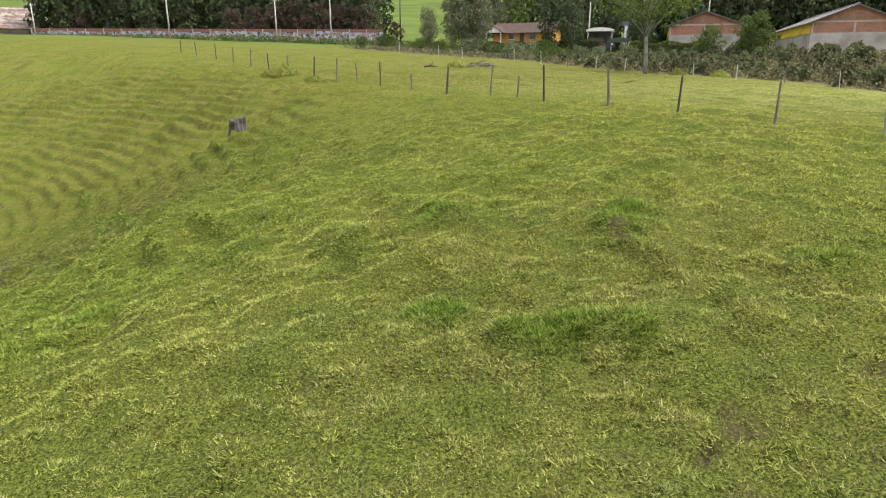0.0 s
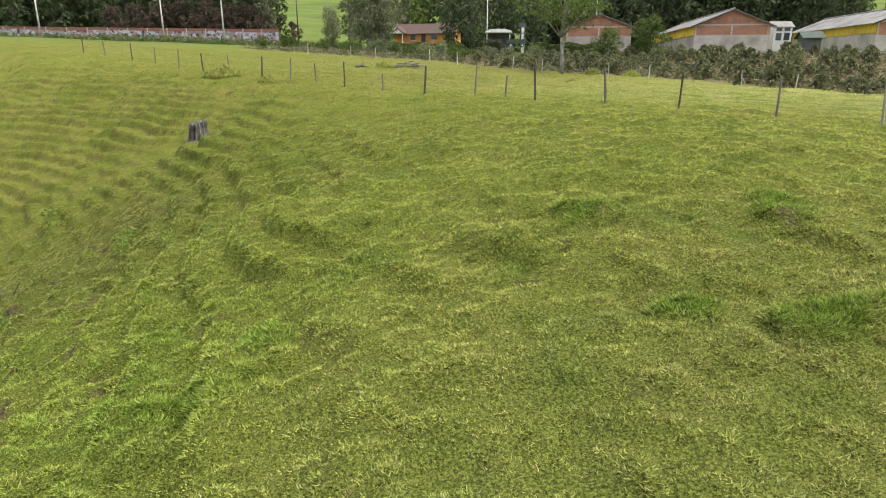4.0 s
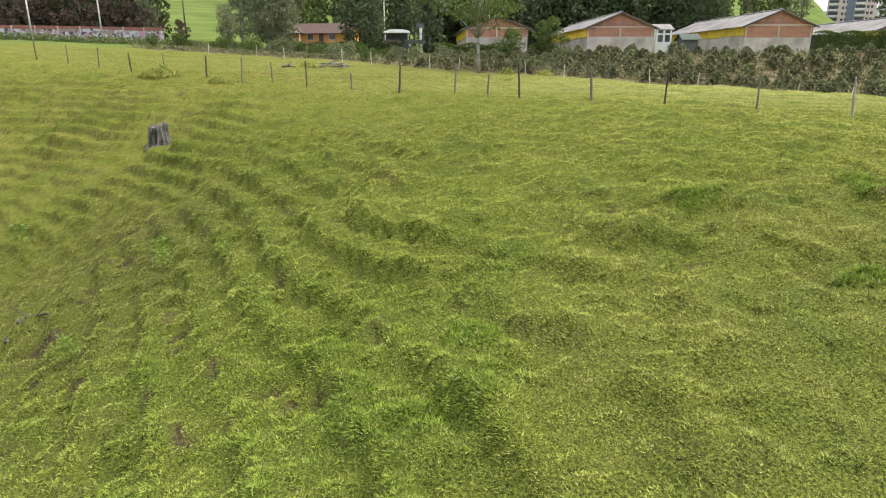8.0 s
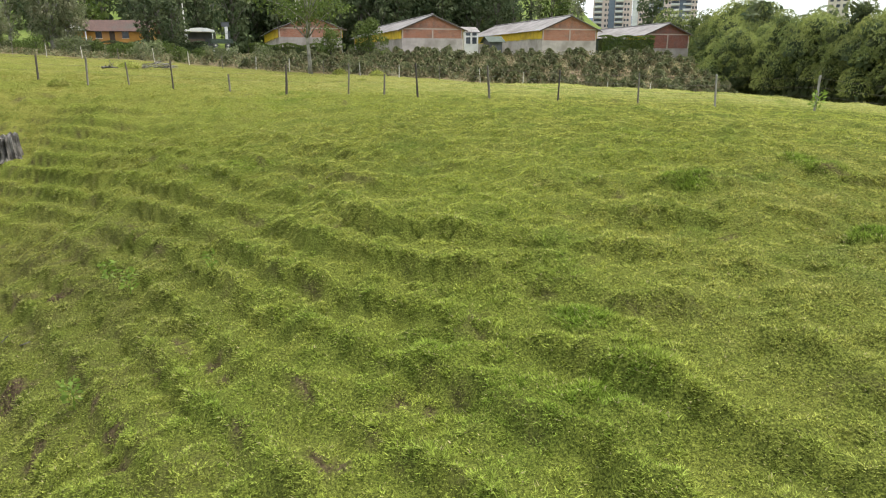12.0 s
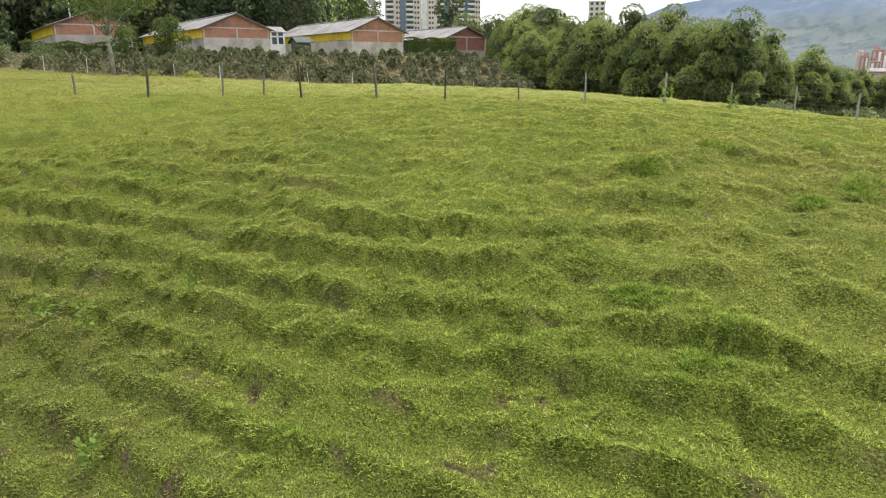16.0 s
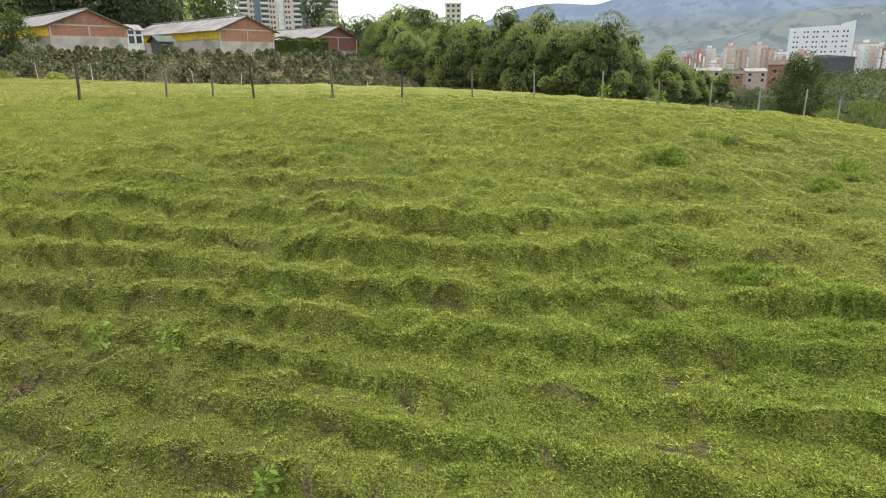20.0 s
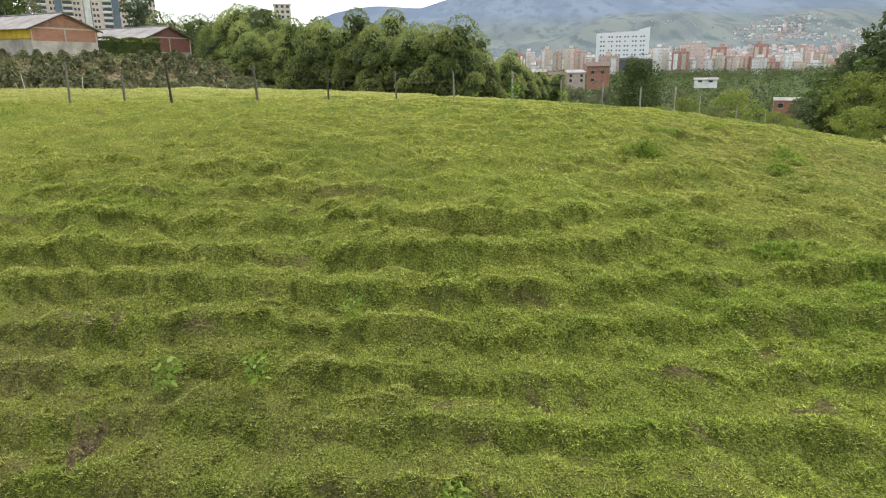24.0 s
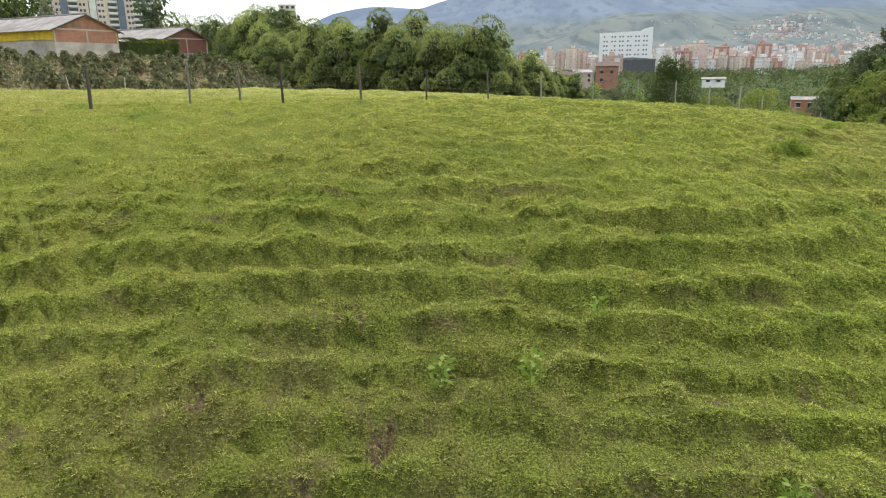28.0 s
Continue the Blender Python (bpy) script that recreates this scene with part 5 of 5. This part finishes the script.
# ---- apartment towers ----
M_PINK = surface("pinkish_render", (0.56, 0.44, 0.39), (0.64, 0.52, 0.47), 0.5, None, 1, 0.9, 0.1)
M_SLATE = surface("slate_blue_render", (0.12, 0.145, 0.19), (0.16, 0.185, 0.235), 0.5, None, 1, 0.85, 0.1)
M_CREAM = surface("cream_render", (0.52, 0.46, 0.36), (0.62, 0.56, 0.45), 0.5, None, 1, 0.9, 0.1)
T_AZ = radians(52.8)
t_org = Vector((400 * math.sin(T_AZ) - 28.5 * math.cos(T_AZ), 400 * math.cos(T_AZ) + 28.5 * math.sin(T_AZ), 10))
balcony_me = Geo().box(0, -1.3, 0, 4.6, 0, 0.16).box(0, -1.3, 0.16, 4.6, -1.2, 1.05).mesh("balcony", M_WHITE)
glazing_me = Geo().box(0.15, -0.06, 0.18, 4.45, 0.02, 2.55).mesh("glazing", M_GLASS)
window_me = Geo().box(0, -0.05, 0.9, 1.1, 0.02, 2.2).mesh("window", M_GLASS)
STOREY = 2.9
for name, x0, x1, cols in (("apartment_tower", 0, 21.8, (("b", 0.6), ("p", 6.3), ("d", 8.8), ("b", 12.4), ("p", 17.2))),
                           ("apartment_tower", 25.6, 57, (("p", 25.8), ("b", 30.8), ("d", 35.5), ("p", 39.6), ("b", 42.8), ("d", 47.4), ("b", 49.3), ("p", 53.9)))):
    tw = thing(name, Matrix.Translation(t_org) @ pose(0, 0, 0, 0, 0, -52.8), "high apartment tower with white balconies and slate-blue strips", "tower", "apartment towers")
    part("body", Geo().box(x0, 0, -6, x1, 18, 17 * STOREY), tw, mat=M_PINK)
    part("roof_parapet", Geo().box(x0 + 0.1, 0.1, 17 * STOREY, x1 - 0.1, 17.9, 17 * STOREY + 1.2), tw, mat=M_WHITE)
    for kind, cx in cols:
        if kind == "d":
            part("strip", Geo().box(cx, -0.5, -6, cx + 3.4, 0, 17 * STOREY + 1), tw, "slate-blue wall strip", mat=M_SLATE)
            continue
        for s in range(3, 17):
            if kind == "b":
                bo = part("balcony", balcony_me, tw, "white balcony")
                bo.location = (cx, 0, s * STOREY)
                go = part("glazing", glazing_me, tw, "dark balcony glazing")
                go.location = (cx, 0, s * STOREY)
            else:
                for dx in (0.3, 2.0):
                    wo = part("window", window_me, tw)
                    wo.location = (cx + dx, 0, s * STOREY)
shaft = thing("lift_tower", Matrix.Translation(t_org) @ pose(0, 0, 0, 0, 0, -52.8), "narrow white lift shaft between the towers", "tower", "apartment towers")
part("body", Geo().box(22.1, -0.4, -6, 25.3, 8, 17 * STOREY + 3), shaft, mat=M_WHITE)
part("cap", Geo().box(21.9, -0.6, 17 * STOREY + 3, 25.5, 8.2, 17 * STOREY + 3.4), shaft, mat=M_SLATE)
yb = thing("apartment_block", pose(398 * math.sin(radians(66.0)), 398 * math.cos(radians(66.0)), 0, 0, 0, -68), "cream apartment block behind the bamboo", "tower")
part("body", Geo().box(0, 0, -10, 9.5, 10, 39.2), yb, mat=M_CREAM)
part("roof_parapet", Geo().box(-0.3, -0.3, 39.2, 9.8, 10.3, 40.0), yb, mat=M_PINK)
for s in range(10, 14):
    for dx in (1.0, 4.0, 7.0):
        wo = part("window", Geo().box(dx, -0.05, s * 2.9, dx + 1.6, 0.02, s * 2.9 + 1.5), yb, mat=M_GLASS)


# ---- the town ----
def polar(az, r, z=0.0):
    """A place seen from the end of the walk."""
    return -17 + r * math.sin(radians(az)), 17 + r * math.cos(radians(az)), z


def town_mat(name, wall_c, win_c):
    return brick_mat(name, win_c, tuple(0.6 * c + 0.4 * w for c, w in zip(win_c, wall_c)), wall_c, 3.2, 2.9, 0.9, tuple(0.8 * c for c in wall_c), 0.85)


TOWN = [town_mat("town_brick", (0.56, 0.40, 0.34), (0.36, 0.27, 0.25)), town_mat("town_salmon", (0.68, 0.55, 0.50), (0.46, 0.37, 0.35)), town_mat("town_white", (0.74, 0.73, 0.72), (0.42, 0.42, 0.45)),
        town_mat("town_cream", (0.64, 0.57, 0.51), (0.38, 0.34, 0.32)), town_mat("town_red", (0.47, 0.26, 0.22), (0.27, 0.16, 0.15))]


def town_block(x, y, z, w, d, h, turn, mat, label, seed):
    q = random.Random(seed)
    ob = thing("town_building", pose(x, y, z, 0, 0, turn), label, "building", "town buildings")
    part("body", Geo().box(-w / 2, -d / 2, -8, w / 2, d / 2, h), ob, mat=mat)
    part("parapet", Geo().box(-w / 2 - 0.2, -d / 2 - 0.2, h, w / 2 + 0.2, d / 2 + 0.2, h + 0.7), ob, mat=M_BEAM)
    px = q.uniform(-w / 4, w / 4)
    part("roof_room", Geo().box(px - 2, -2, h + 0.7, px + 2, 2, h + 3.2), ob, mat=mat)
    for k in range(2):
        part("balcony_band", Geo().box(-w / 2 + w * (0.1 + 0.5 * k), -d / 2 - 1.0, h * 0.2, -w / 2 + w * (0.35 + 0.5 * k), -d / 2, h * 0.92), ob, mat=(M_PINK, M_WHITE, M_CREAM)[(seed + k) % 3])


TOWN_NAMES = ("brick town building with flat roof", "salmon-coloured town building with flat roof", "white town building with flat roof", "cream town building with flat roof", "red brick town building with flat roof")
q = random.Random(5)
for i in range(120):
    az = 88.5 + 26 * (i % 40) / 40 + q.uniform(-0.4, 0.4)
    tier = i // 40
    r = (690, 820, 1010)[tier] + q.uniform(-50, 60)
    if tier == 0 and q.random() < 0.4:
        continue
    top = q.uniform(0.15, 0.95) * (0.55 if az < 96 else 1) + 0.25 * tier - 0.02 * max(0, az - 105)
    h = max(9, r * math.tan(radians(top)) + 4 + 6)
    k = q.choice((0, 1, 2, 2, 2, 3, 3, 2, 4))
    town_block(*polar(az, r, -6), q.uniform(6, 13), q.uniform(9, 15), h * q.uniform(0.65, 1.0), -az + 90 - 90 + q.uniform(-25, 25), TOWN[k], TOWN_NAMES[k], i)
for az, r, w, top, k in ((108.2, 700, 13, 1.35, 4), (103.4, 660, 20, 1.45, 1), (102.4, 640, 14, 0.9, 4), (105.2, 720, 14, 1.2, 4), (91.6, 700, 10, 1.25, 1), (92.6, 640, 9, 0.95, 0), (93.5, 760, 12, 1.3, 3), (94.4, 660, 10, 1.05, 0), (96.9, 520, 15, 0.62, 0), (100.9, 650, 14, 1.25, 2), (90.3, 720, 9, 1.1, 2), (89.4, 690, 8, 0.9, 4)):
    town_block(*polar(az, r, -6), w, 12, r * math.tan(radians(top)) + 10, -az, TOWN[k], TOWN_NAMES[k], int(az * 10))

wb = thing("white_building", Matrix.Translation(polar(95.75, 600, 0)) @ pose(0, 0, 0, 0, 0, -98), "large white building with rows of small windows and a sloping roofline", "building")
part("body", Geo().prism([(0, 4), (44, 4), (44, 34.4), (36, 32.6), (34, 31.2), (0, 29.8)], 0, 22), wb, mat=M_BRIGHT)
part("plinth", Geo().box(-1, -1.5, -10, 46, 22, 4), wb, mat=M_DARK)
wm = Geo().box(0, -0.12, 0, 1.15, 0.02, 1.2).mesh("window", M_GLASS)
for r_ in range(6):
    for c_ in range(12):
        if (r_ * 7 + c_ * 3) % 11 == 5 and c_ % 3:
            continue
        wo = part("window", wm, wb)
        wo.location = (3.4 + c_ * 2.45 + (c_ // 2) * 1.7, 0, 7.6 + r_ * 3.7)
dark_hall = thing("dark_hall", Matrix.Translation(polar(96.2, 560, 0)) @ pose(0, 0, 0, 0, 0, -98), "low dark grey hall before the white building", "building")
part("body", Geo().box(0, 0, -12, 40, 14, 7.2), dark_hall, mat=M_DARK)
part("roof", Geo().prism([(-0.6, 7.2), (40.6, 7.2), (40.6, 7.6), (22, 9.2), (-0.6, 8.0)], -0.6, 14.6), dark_hall, mat=M_ROOF)
simple_house("brick_house", "unfinished brick house among the trees", Matrix.Translation(polar(95.6, 250, -3)) @ pose(0, 0, 0, 0, 0, -97), 8, 8, 6.4, 7.8, M_BRICK, M_TILE, 0.4, windows=((1.5, 3.6, 1.2, 1.2), (5.0, 3.6, 1.2, 1.2), (1.5, 0.8, 1.2, 1.2)))
for az, r, w, e, z in ((88.7, 262, 7, 4.6, -4.6), (90.3, 285, 9, 4.2, -3.0), (92.4, 266, 6.5, 5.6, -5.4), (93.9, 290, 8, 5.0, -4.2)):
    simple_house("brick_house", "unfinished brick house on the edge of the town", Matrix.Translation(polar(az, r, z)) @ pose(0, 0, 0, 0, 0, -az + 24 - 3 * r % 31), w, 7, e, e + 1.1, M_BRICK if w < 8 else M_BEAM, M_TILE if w < 7.2 else M_ROOF, 0.4,
                 windows=((0.9, 0.9, 1.1, 1.2), (w - 2.2, 0.9, 1.1, 1.2), (0.9, e - 2.0, 1.1, 1.2), (w - 2.2, e - 2.0, 1.1, 1.2)), group="brick houses")
simple_house("white_shed", "low white shed among the trees", Matrix.Translation(polar(104.0, 300, -4.1)) @ pose(0, 0, 0, 0, 0, -104), 9, 7, 1.5, 2.2, M_WHITE, M_ROOF, 0.4, windows=((1.5, 0.3, 1.6, 0.8), (5.6, 0.3, 1.6, 0.8)))
simple_house("brick_house", "small red brick house below the wooded rise", Matrix.Translation(polar(110.6, 150, -6.4)) @ pose(0, 0, 0, 0, 0, -108), 4.8, 5, 2.9, 3.4, M_BRICK, M_ROOF, 0.15, windows=((0.8, 1.4, 0.9, 0.9), (3.0, 1.4, 0.9, 0.9)))

# ---- mountains ----
az_g, r_g = np.linspace(40, 150, 260), np.concatenate([np.linspace(1050, 2200, 50), np.linspace(2240, 4500, 44)])
AZ, RR = np.meshgrid(az_g, r_g)
ridge = np.interp(AZ, [40, 60, 70, 73.5, 81, 90, 100, 115, 130, 150], [4.0, 3.4, 3.0, 4.4, 5.6, 6.6, 7.2, 7.6, 8.6, 9])
mx, my = -17 + RR * np.sin(np.radians(AZ)), 17 + RR * np.cos(np.radians(AZ))
up = sstep(RR, 1450, 3900)
mz = -8 + 3500 * np.tan(np.radians(ridge)) * up ** 0.9
mz = mz + (vnoise(mx / 420, my / 420) - 0.5) * 110 * up + (vnoise(mx / 150 + 9, my / 150) - 0.5) * 7 * sstep(RR, 1050, 1700)
foot = sstep(AZ, 86, 99) * np.exp(-((RR - 1800) / 360) ** 2)
spur = vnoise(AZ * 0.45 + 3, RR / 900) * 0.65 + vnoise(mx / 120 + 3, my / 120 + 40) * 0.35
mz = mz + foot * (40 + 80 * spur) + 22 * sstep(RR, 1050, 1350) * (1 - sstep(RR, 1500, 2100))
mi = np.arange(AZ.size).reshape(AZ.shape)
mq = np.stack([mi[:-1, :-1], mi[1:, :-1], mi[1:, 1:], mi[:-1, 1:]], -1).reshape(-1)
m_mt, n_, l_, p_ = node_mat("haze_tinted_mountain")
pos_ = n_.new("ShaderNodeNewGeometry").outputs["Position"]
# distance haze tinted into the slope colours: bluer above, greyer below
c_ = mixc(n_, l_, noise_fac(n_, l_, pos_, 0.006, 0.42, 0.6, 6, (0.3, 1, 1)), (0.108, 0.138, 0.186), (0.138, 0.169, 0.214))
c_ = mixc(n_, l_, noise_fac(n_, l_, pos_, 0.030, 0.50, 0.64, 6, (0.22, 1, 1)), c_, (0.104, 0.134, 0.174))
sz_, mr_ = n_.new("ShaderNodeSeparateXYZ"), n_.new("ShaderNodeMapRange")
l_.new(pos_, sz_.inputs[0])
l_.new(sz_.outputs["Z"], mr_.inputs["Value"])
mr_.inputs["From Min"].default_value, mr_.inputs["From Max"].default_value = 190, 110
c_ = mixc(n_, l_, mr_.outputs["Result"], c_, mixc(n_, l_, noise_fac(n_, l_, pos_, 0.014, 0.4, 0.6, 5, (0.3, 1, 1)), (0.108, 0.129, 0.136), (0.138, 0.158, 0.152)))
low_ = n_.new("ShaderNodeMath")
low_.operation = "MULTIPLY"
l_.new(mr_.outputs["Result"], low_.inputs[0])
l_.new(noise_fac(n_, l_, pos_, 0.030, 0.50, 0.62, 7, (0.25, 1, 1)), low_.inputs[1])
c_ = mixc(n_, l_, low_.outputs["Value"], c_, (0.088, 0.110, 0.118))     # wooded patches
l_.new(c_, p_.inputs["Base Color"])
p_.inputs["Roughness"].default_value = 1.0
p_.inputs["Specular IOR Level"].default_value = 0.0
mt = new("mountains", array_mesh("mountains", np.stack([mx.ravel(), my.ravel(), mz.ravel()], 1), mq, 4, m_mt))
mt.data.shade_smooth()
tagged(mt, "blue-green mountain slopes behind the town, haze put into their colour", "mountain", kind="structure")
far_houses = [Geo(), Geo(), Geo()]
for i in range(1410):
    if i < 760:
        a_, r_, s_ = q.uniform(98, 116), q.uniform(1060, 1330), q.uniform(1.6, 3.4)
    elif i < 1160:
        a_, r_, s_ = q.gauss(109.0, 1.5), q.gauss(1560, 70), q.uniform(1.2, 2.6)
    elif i < 1350:
        a_, r_, s_ = q.gauss(115, 1.5), q.gauss(1440, 60), q.uniform(1.2, 2.4)
    else:
        a_, r_, s_ = q.choice((80, 86, 99, 103)) + q.gauss(0, 1.2), q.choice((1430, 1600)) + q.gauss(0, 14), q.uniform(1.0, 2.0)
    if not (42 < a_ < 148 and 1055 < r_ < 4400):
        continue
    ia, ir = int(np.searchsorted(az_g, a_)), int(np.searchsorted(r_g, r_))
    hx, hy, hz = mx[ir, ia] + q.uniform(-10, 10), my[ir, ia] + q.uniform(-10, 10), mz[ir, ia]
    far_houses[i % 3].box(hx - s_, hy - s_, hz - 8, hx + s_, hy + s_, hz + s_ * (2.2 if i < 760 else 1.0))
for g, m, lab in zip(far_houses, (M_WHITE, M_PINK, M_CONC), ("white", "pinkish", "grey")):
    tagged(new("hillside_houses", g.mesh("hillside_houses", m)), "crowded small " + lab + " houses on the far hillside", "houses", kind="stuff")

# ---- stump, logs and weeds ----
def make_stump(x, y, h, r0, label):
    q = random.Random(9)
    ob = thing("tree_stump", pose(x, y, gz(x, y) - 0.06), label, "stump")
    n, g, vs = 40, Geo(), []
    flute = [1 + 0.16 * math.sin(i * 2.2) + 0.1 * math.sin(i * 3.7 + 1) + q.uniform(-0.07, 0.07) for i in range(n)]
    jag = [h * (0.90 + 0.07 * math.sin(6.2832 * i / n + 1) + q.uniform(-0.05, 0.05)) for i in range(n)]
    for t, flare in ((0, 1.45), (0.15, 1.15), (0.5, 1.0), (1.0, 0.92)):
        vs += [(math.cos(6.2832 * i / n) * r0 * flare * flute[i], math.sin(6.2832 * i / n) * r0 * flare * flute[i], jag[i] * t) for i in range(n)]
    vs += [(math.cos(6.2832 * i / n) * r0 * 0.62 * flute[i], math.sin(6.2832 * i / n) * r0 * 0.62 * flute[i], jag[i] * 0.9) for i in range(n)]
    vs += [(math.cos(6.2832 * i / n) * r0 * 0.5, math.sin(6.2832 * i / n) * r0 * 0.5, h * 0.72) for i in range(n)]
    vs.append((0, 0, h * 0.66))
    fs = [(k * n + i, k * n + (i + 1) % n, (k + 1) * n + (i + 1) % n, (k + 1) * n + i) for k in range(5) for i in range(n)]
    fs += [(5 * n + i, 5 * n + (i + 1) % n, 6 * n) for i in range(n)]
    part("trunk", g.add(vs, fs), ob, mat=M_STUMP)
    for k in range(7):
        a = k * 0.9 + q.uniform(-0.2, 0.2)
        part("root", Geo().tube([(math.cos(a) * r0 * 0.8, math.sin(a) * r0 * 0.8, 0.22), (math.cos(a) * r0 * 1.5, math.sin(a) * r0 * 1.5, 0.06), (math.cos(a) * r0 * 2.0, math.sin(a) * r0 * 2.0, -0.1)], [0.07, 0.05, 0.02], 6), ob, mat=M_STUMP, smooth=True)


make_stump(-9.9, 31.4, 1.05, 0.38, "charred grey hollow tree stump in the grass")


def make_log(x, y, ln, r0, turn, label):
    q = random.Random(int(x * 10))
    ob = thing("fallen_branch", pose(x, y, gz(x, y) + r0 * 0.7, 0, 0, turn), label, "branch")
    pts = [(t * ln, 0.15 * math.sin(t * 5), 0.1 * math.sin(t * 4) * ln * 0.3) for t in (0, 0.25, 0.5, 0.75, 1)]
    part("stem", Geo().tube(pts, [r0, r0 * 0.9, r0 * 0.8, r0 * 0.6, r0 * 0.3], 7), ob, mat=M_STUMP, smooth=True)
    for k in range(6):
        t = q.uniform(0.2, 0.9)
        p0 = Vector((t * ln, 0, 0.03))
        part("twig", Geo().tube([p0, p0 + Vector((q.uniform(-0.3, 0.5), q.uniform(-0.8, 0.8), q.uniform(0.1, 0.5)))], [r0 * 0.3, 0.01], 5), ob, mat=M_STUMP)


make_log(-1.6, 57.2, 1.1, 0.09, 10, "dark fallen branch lying in the grass")


def brush_heap(x, y, w, h, label):
    q = random.Random(17)
    ob = thing("brush_heap", pose(x, y, gz(x, y), 0, 0, -14), label, "brush heap")
    for k in range(42):
        a, px = q.uniform(-0.5, 0.5), q.uniform(-w / 2, w / 2)
        top = h * (1 - (2 * px / w) ** 2) * q.uniform(0.2, 1.0)
        ln, py = q.uniform(0.5, 1.1), q.uniform(-0.6, 0.6)
        p0, p1 = Vector((px - ln / 2, py - ln * a / 2, max(0.02, top - 0.15))), Vector((px + ln / 2, py + ln * a / 2, max(0.02, top + q.uniform(-0.2, 0.1))))
        part("stick", Geo().tube([p0, (p0 + p1) / 2 + Vector((0, 0, q.uniform(0, 0.12))), p1], [0.03, 0.035, 0.012], 5), ob, mat=M_GREYPOST if k % 2 else M_STUMP)


brush_heap(3.4, 62.0, 2.7, 0.65, "grey heap of cut brushwood in the grass")


def grass_tussock(x, y, w, h, seed, label="rounded tussock of tall green grass"):
    r = np.random.default_rng(seed)
    ob = thing("grass_tussock", pose(x, y, gz(x, y)), label, "tussock", "grass tussocks")
    n = 420
    a, d = r.uniform(0, 6.2832, n), np.sqrt(r.random(n)) * w / 2
    z = h * (1 - (2 * d / w) ** 2) * r.uniform(0.3, 1.0, n)
    p = np.stack([np.cos(a) * d, np.sin(a) * d, z], 1)
    part("tuft", leaf_mesh("tuft", p, h * 0.8, M_TUSSOCK, -0.5, 0.16, seed), ob)


for i, (x, y, w, h) in enumerate(((1.2, 61.3, 1.8, 0.5), (24.2, 68.3, 1.7, 0.6), (27.6, 66.0, 1.9, 0.6), (-9.9, 41.7, 1.8, 0.55), (-10.6, 40.9, 1.2, 0.35), (-7.2, 37.0, 1.0, 0.28), (12.5, 44, 1.2, 0.3))):
    grass_tussock(x, y, w, h, 300 + i)
make_log(-12.6, 16.9, 1.2, 0.07, 55, "dark exposed roots on the bare slope")
make_log(-12.4, 17.2, 0.9, 0.05, 40, "dark exposed roots on the bare slope")


def make_weed(x, y, h, label, name="broadleaf_weed", seed=1):
    r = np.random.default_rng(seed)
    ob = thing(name, pose(x, y, gz(x, y) - 0.02), label, "weed")
    part("stem", Geo().tube([(0, 0, 0), (0.02, 0.01, h * 0.5), (0.0, 0.03, h)], [0.012, 0.009, 0.004], 5), ob, mat=M_WEED)
    cs, out = [], []
    for i in range(40):
        a, z = i * 2.4, h * (0.2 + 0.8 * i / 40)
        w = np.array([math.cos(a), math.sin(a), 0.25])
        cs.append(np.array([0, 0, z]) + w * h * 0.32 * r.uniform(0.5, 1.0))
        out.append(w * 1.6)
    part("leaves", leaf_mesh("leaves", np.array(cs), h * 0.25, M_WEED, 0.15, 0.5, seed, np.array(out)), ob)


for i, (x, y, h, lab) in enumerate(((-9.38, 18.06, 0.5, "bright green broadleaf weed in the turf"), (-9.24, 16.82, 0.5, "bright green broadleaf weed in the turf"), (-7.9, 15.8, 0.42, "leafy green seedling beside a cattle track"),
                                    (13.7, 13.9, 0.75, "leafy green sapling at the foot of a fence post"), (15.4, 11.6, 0.7, "leafy green sapling at the foot of a fence post"),
                                    (-10.8, 13.9, 0.5, "bright green broadleaf weed in the turf"), (-13.85, 24.4, 0.7, "leafy green weed on the slope"))):
    make_weed(x, y, h, lab, "fence_sapling" if "sapling" in lab else "broadleaf_weed", 90 + i)
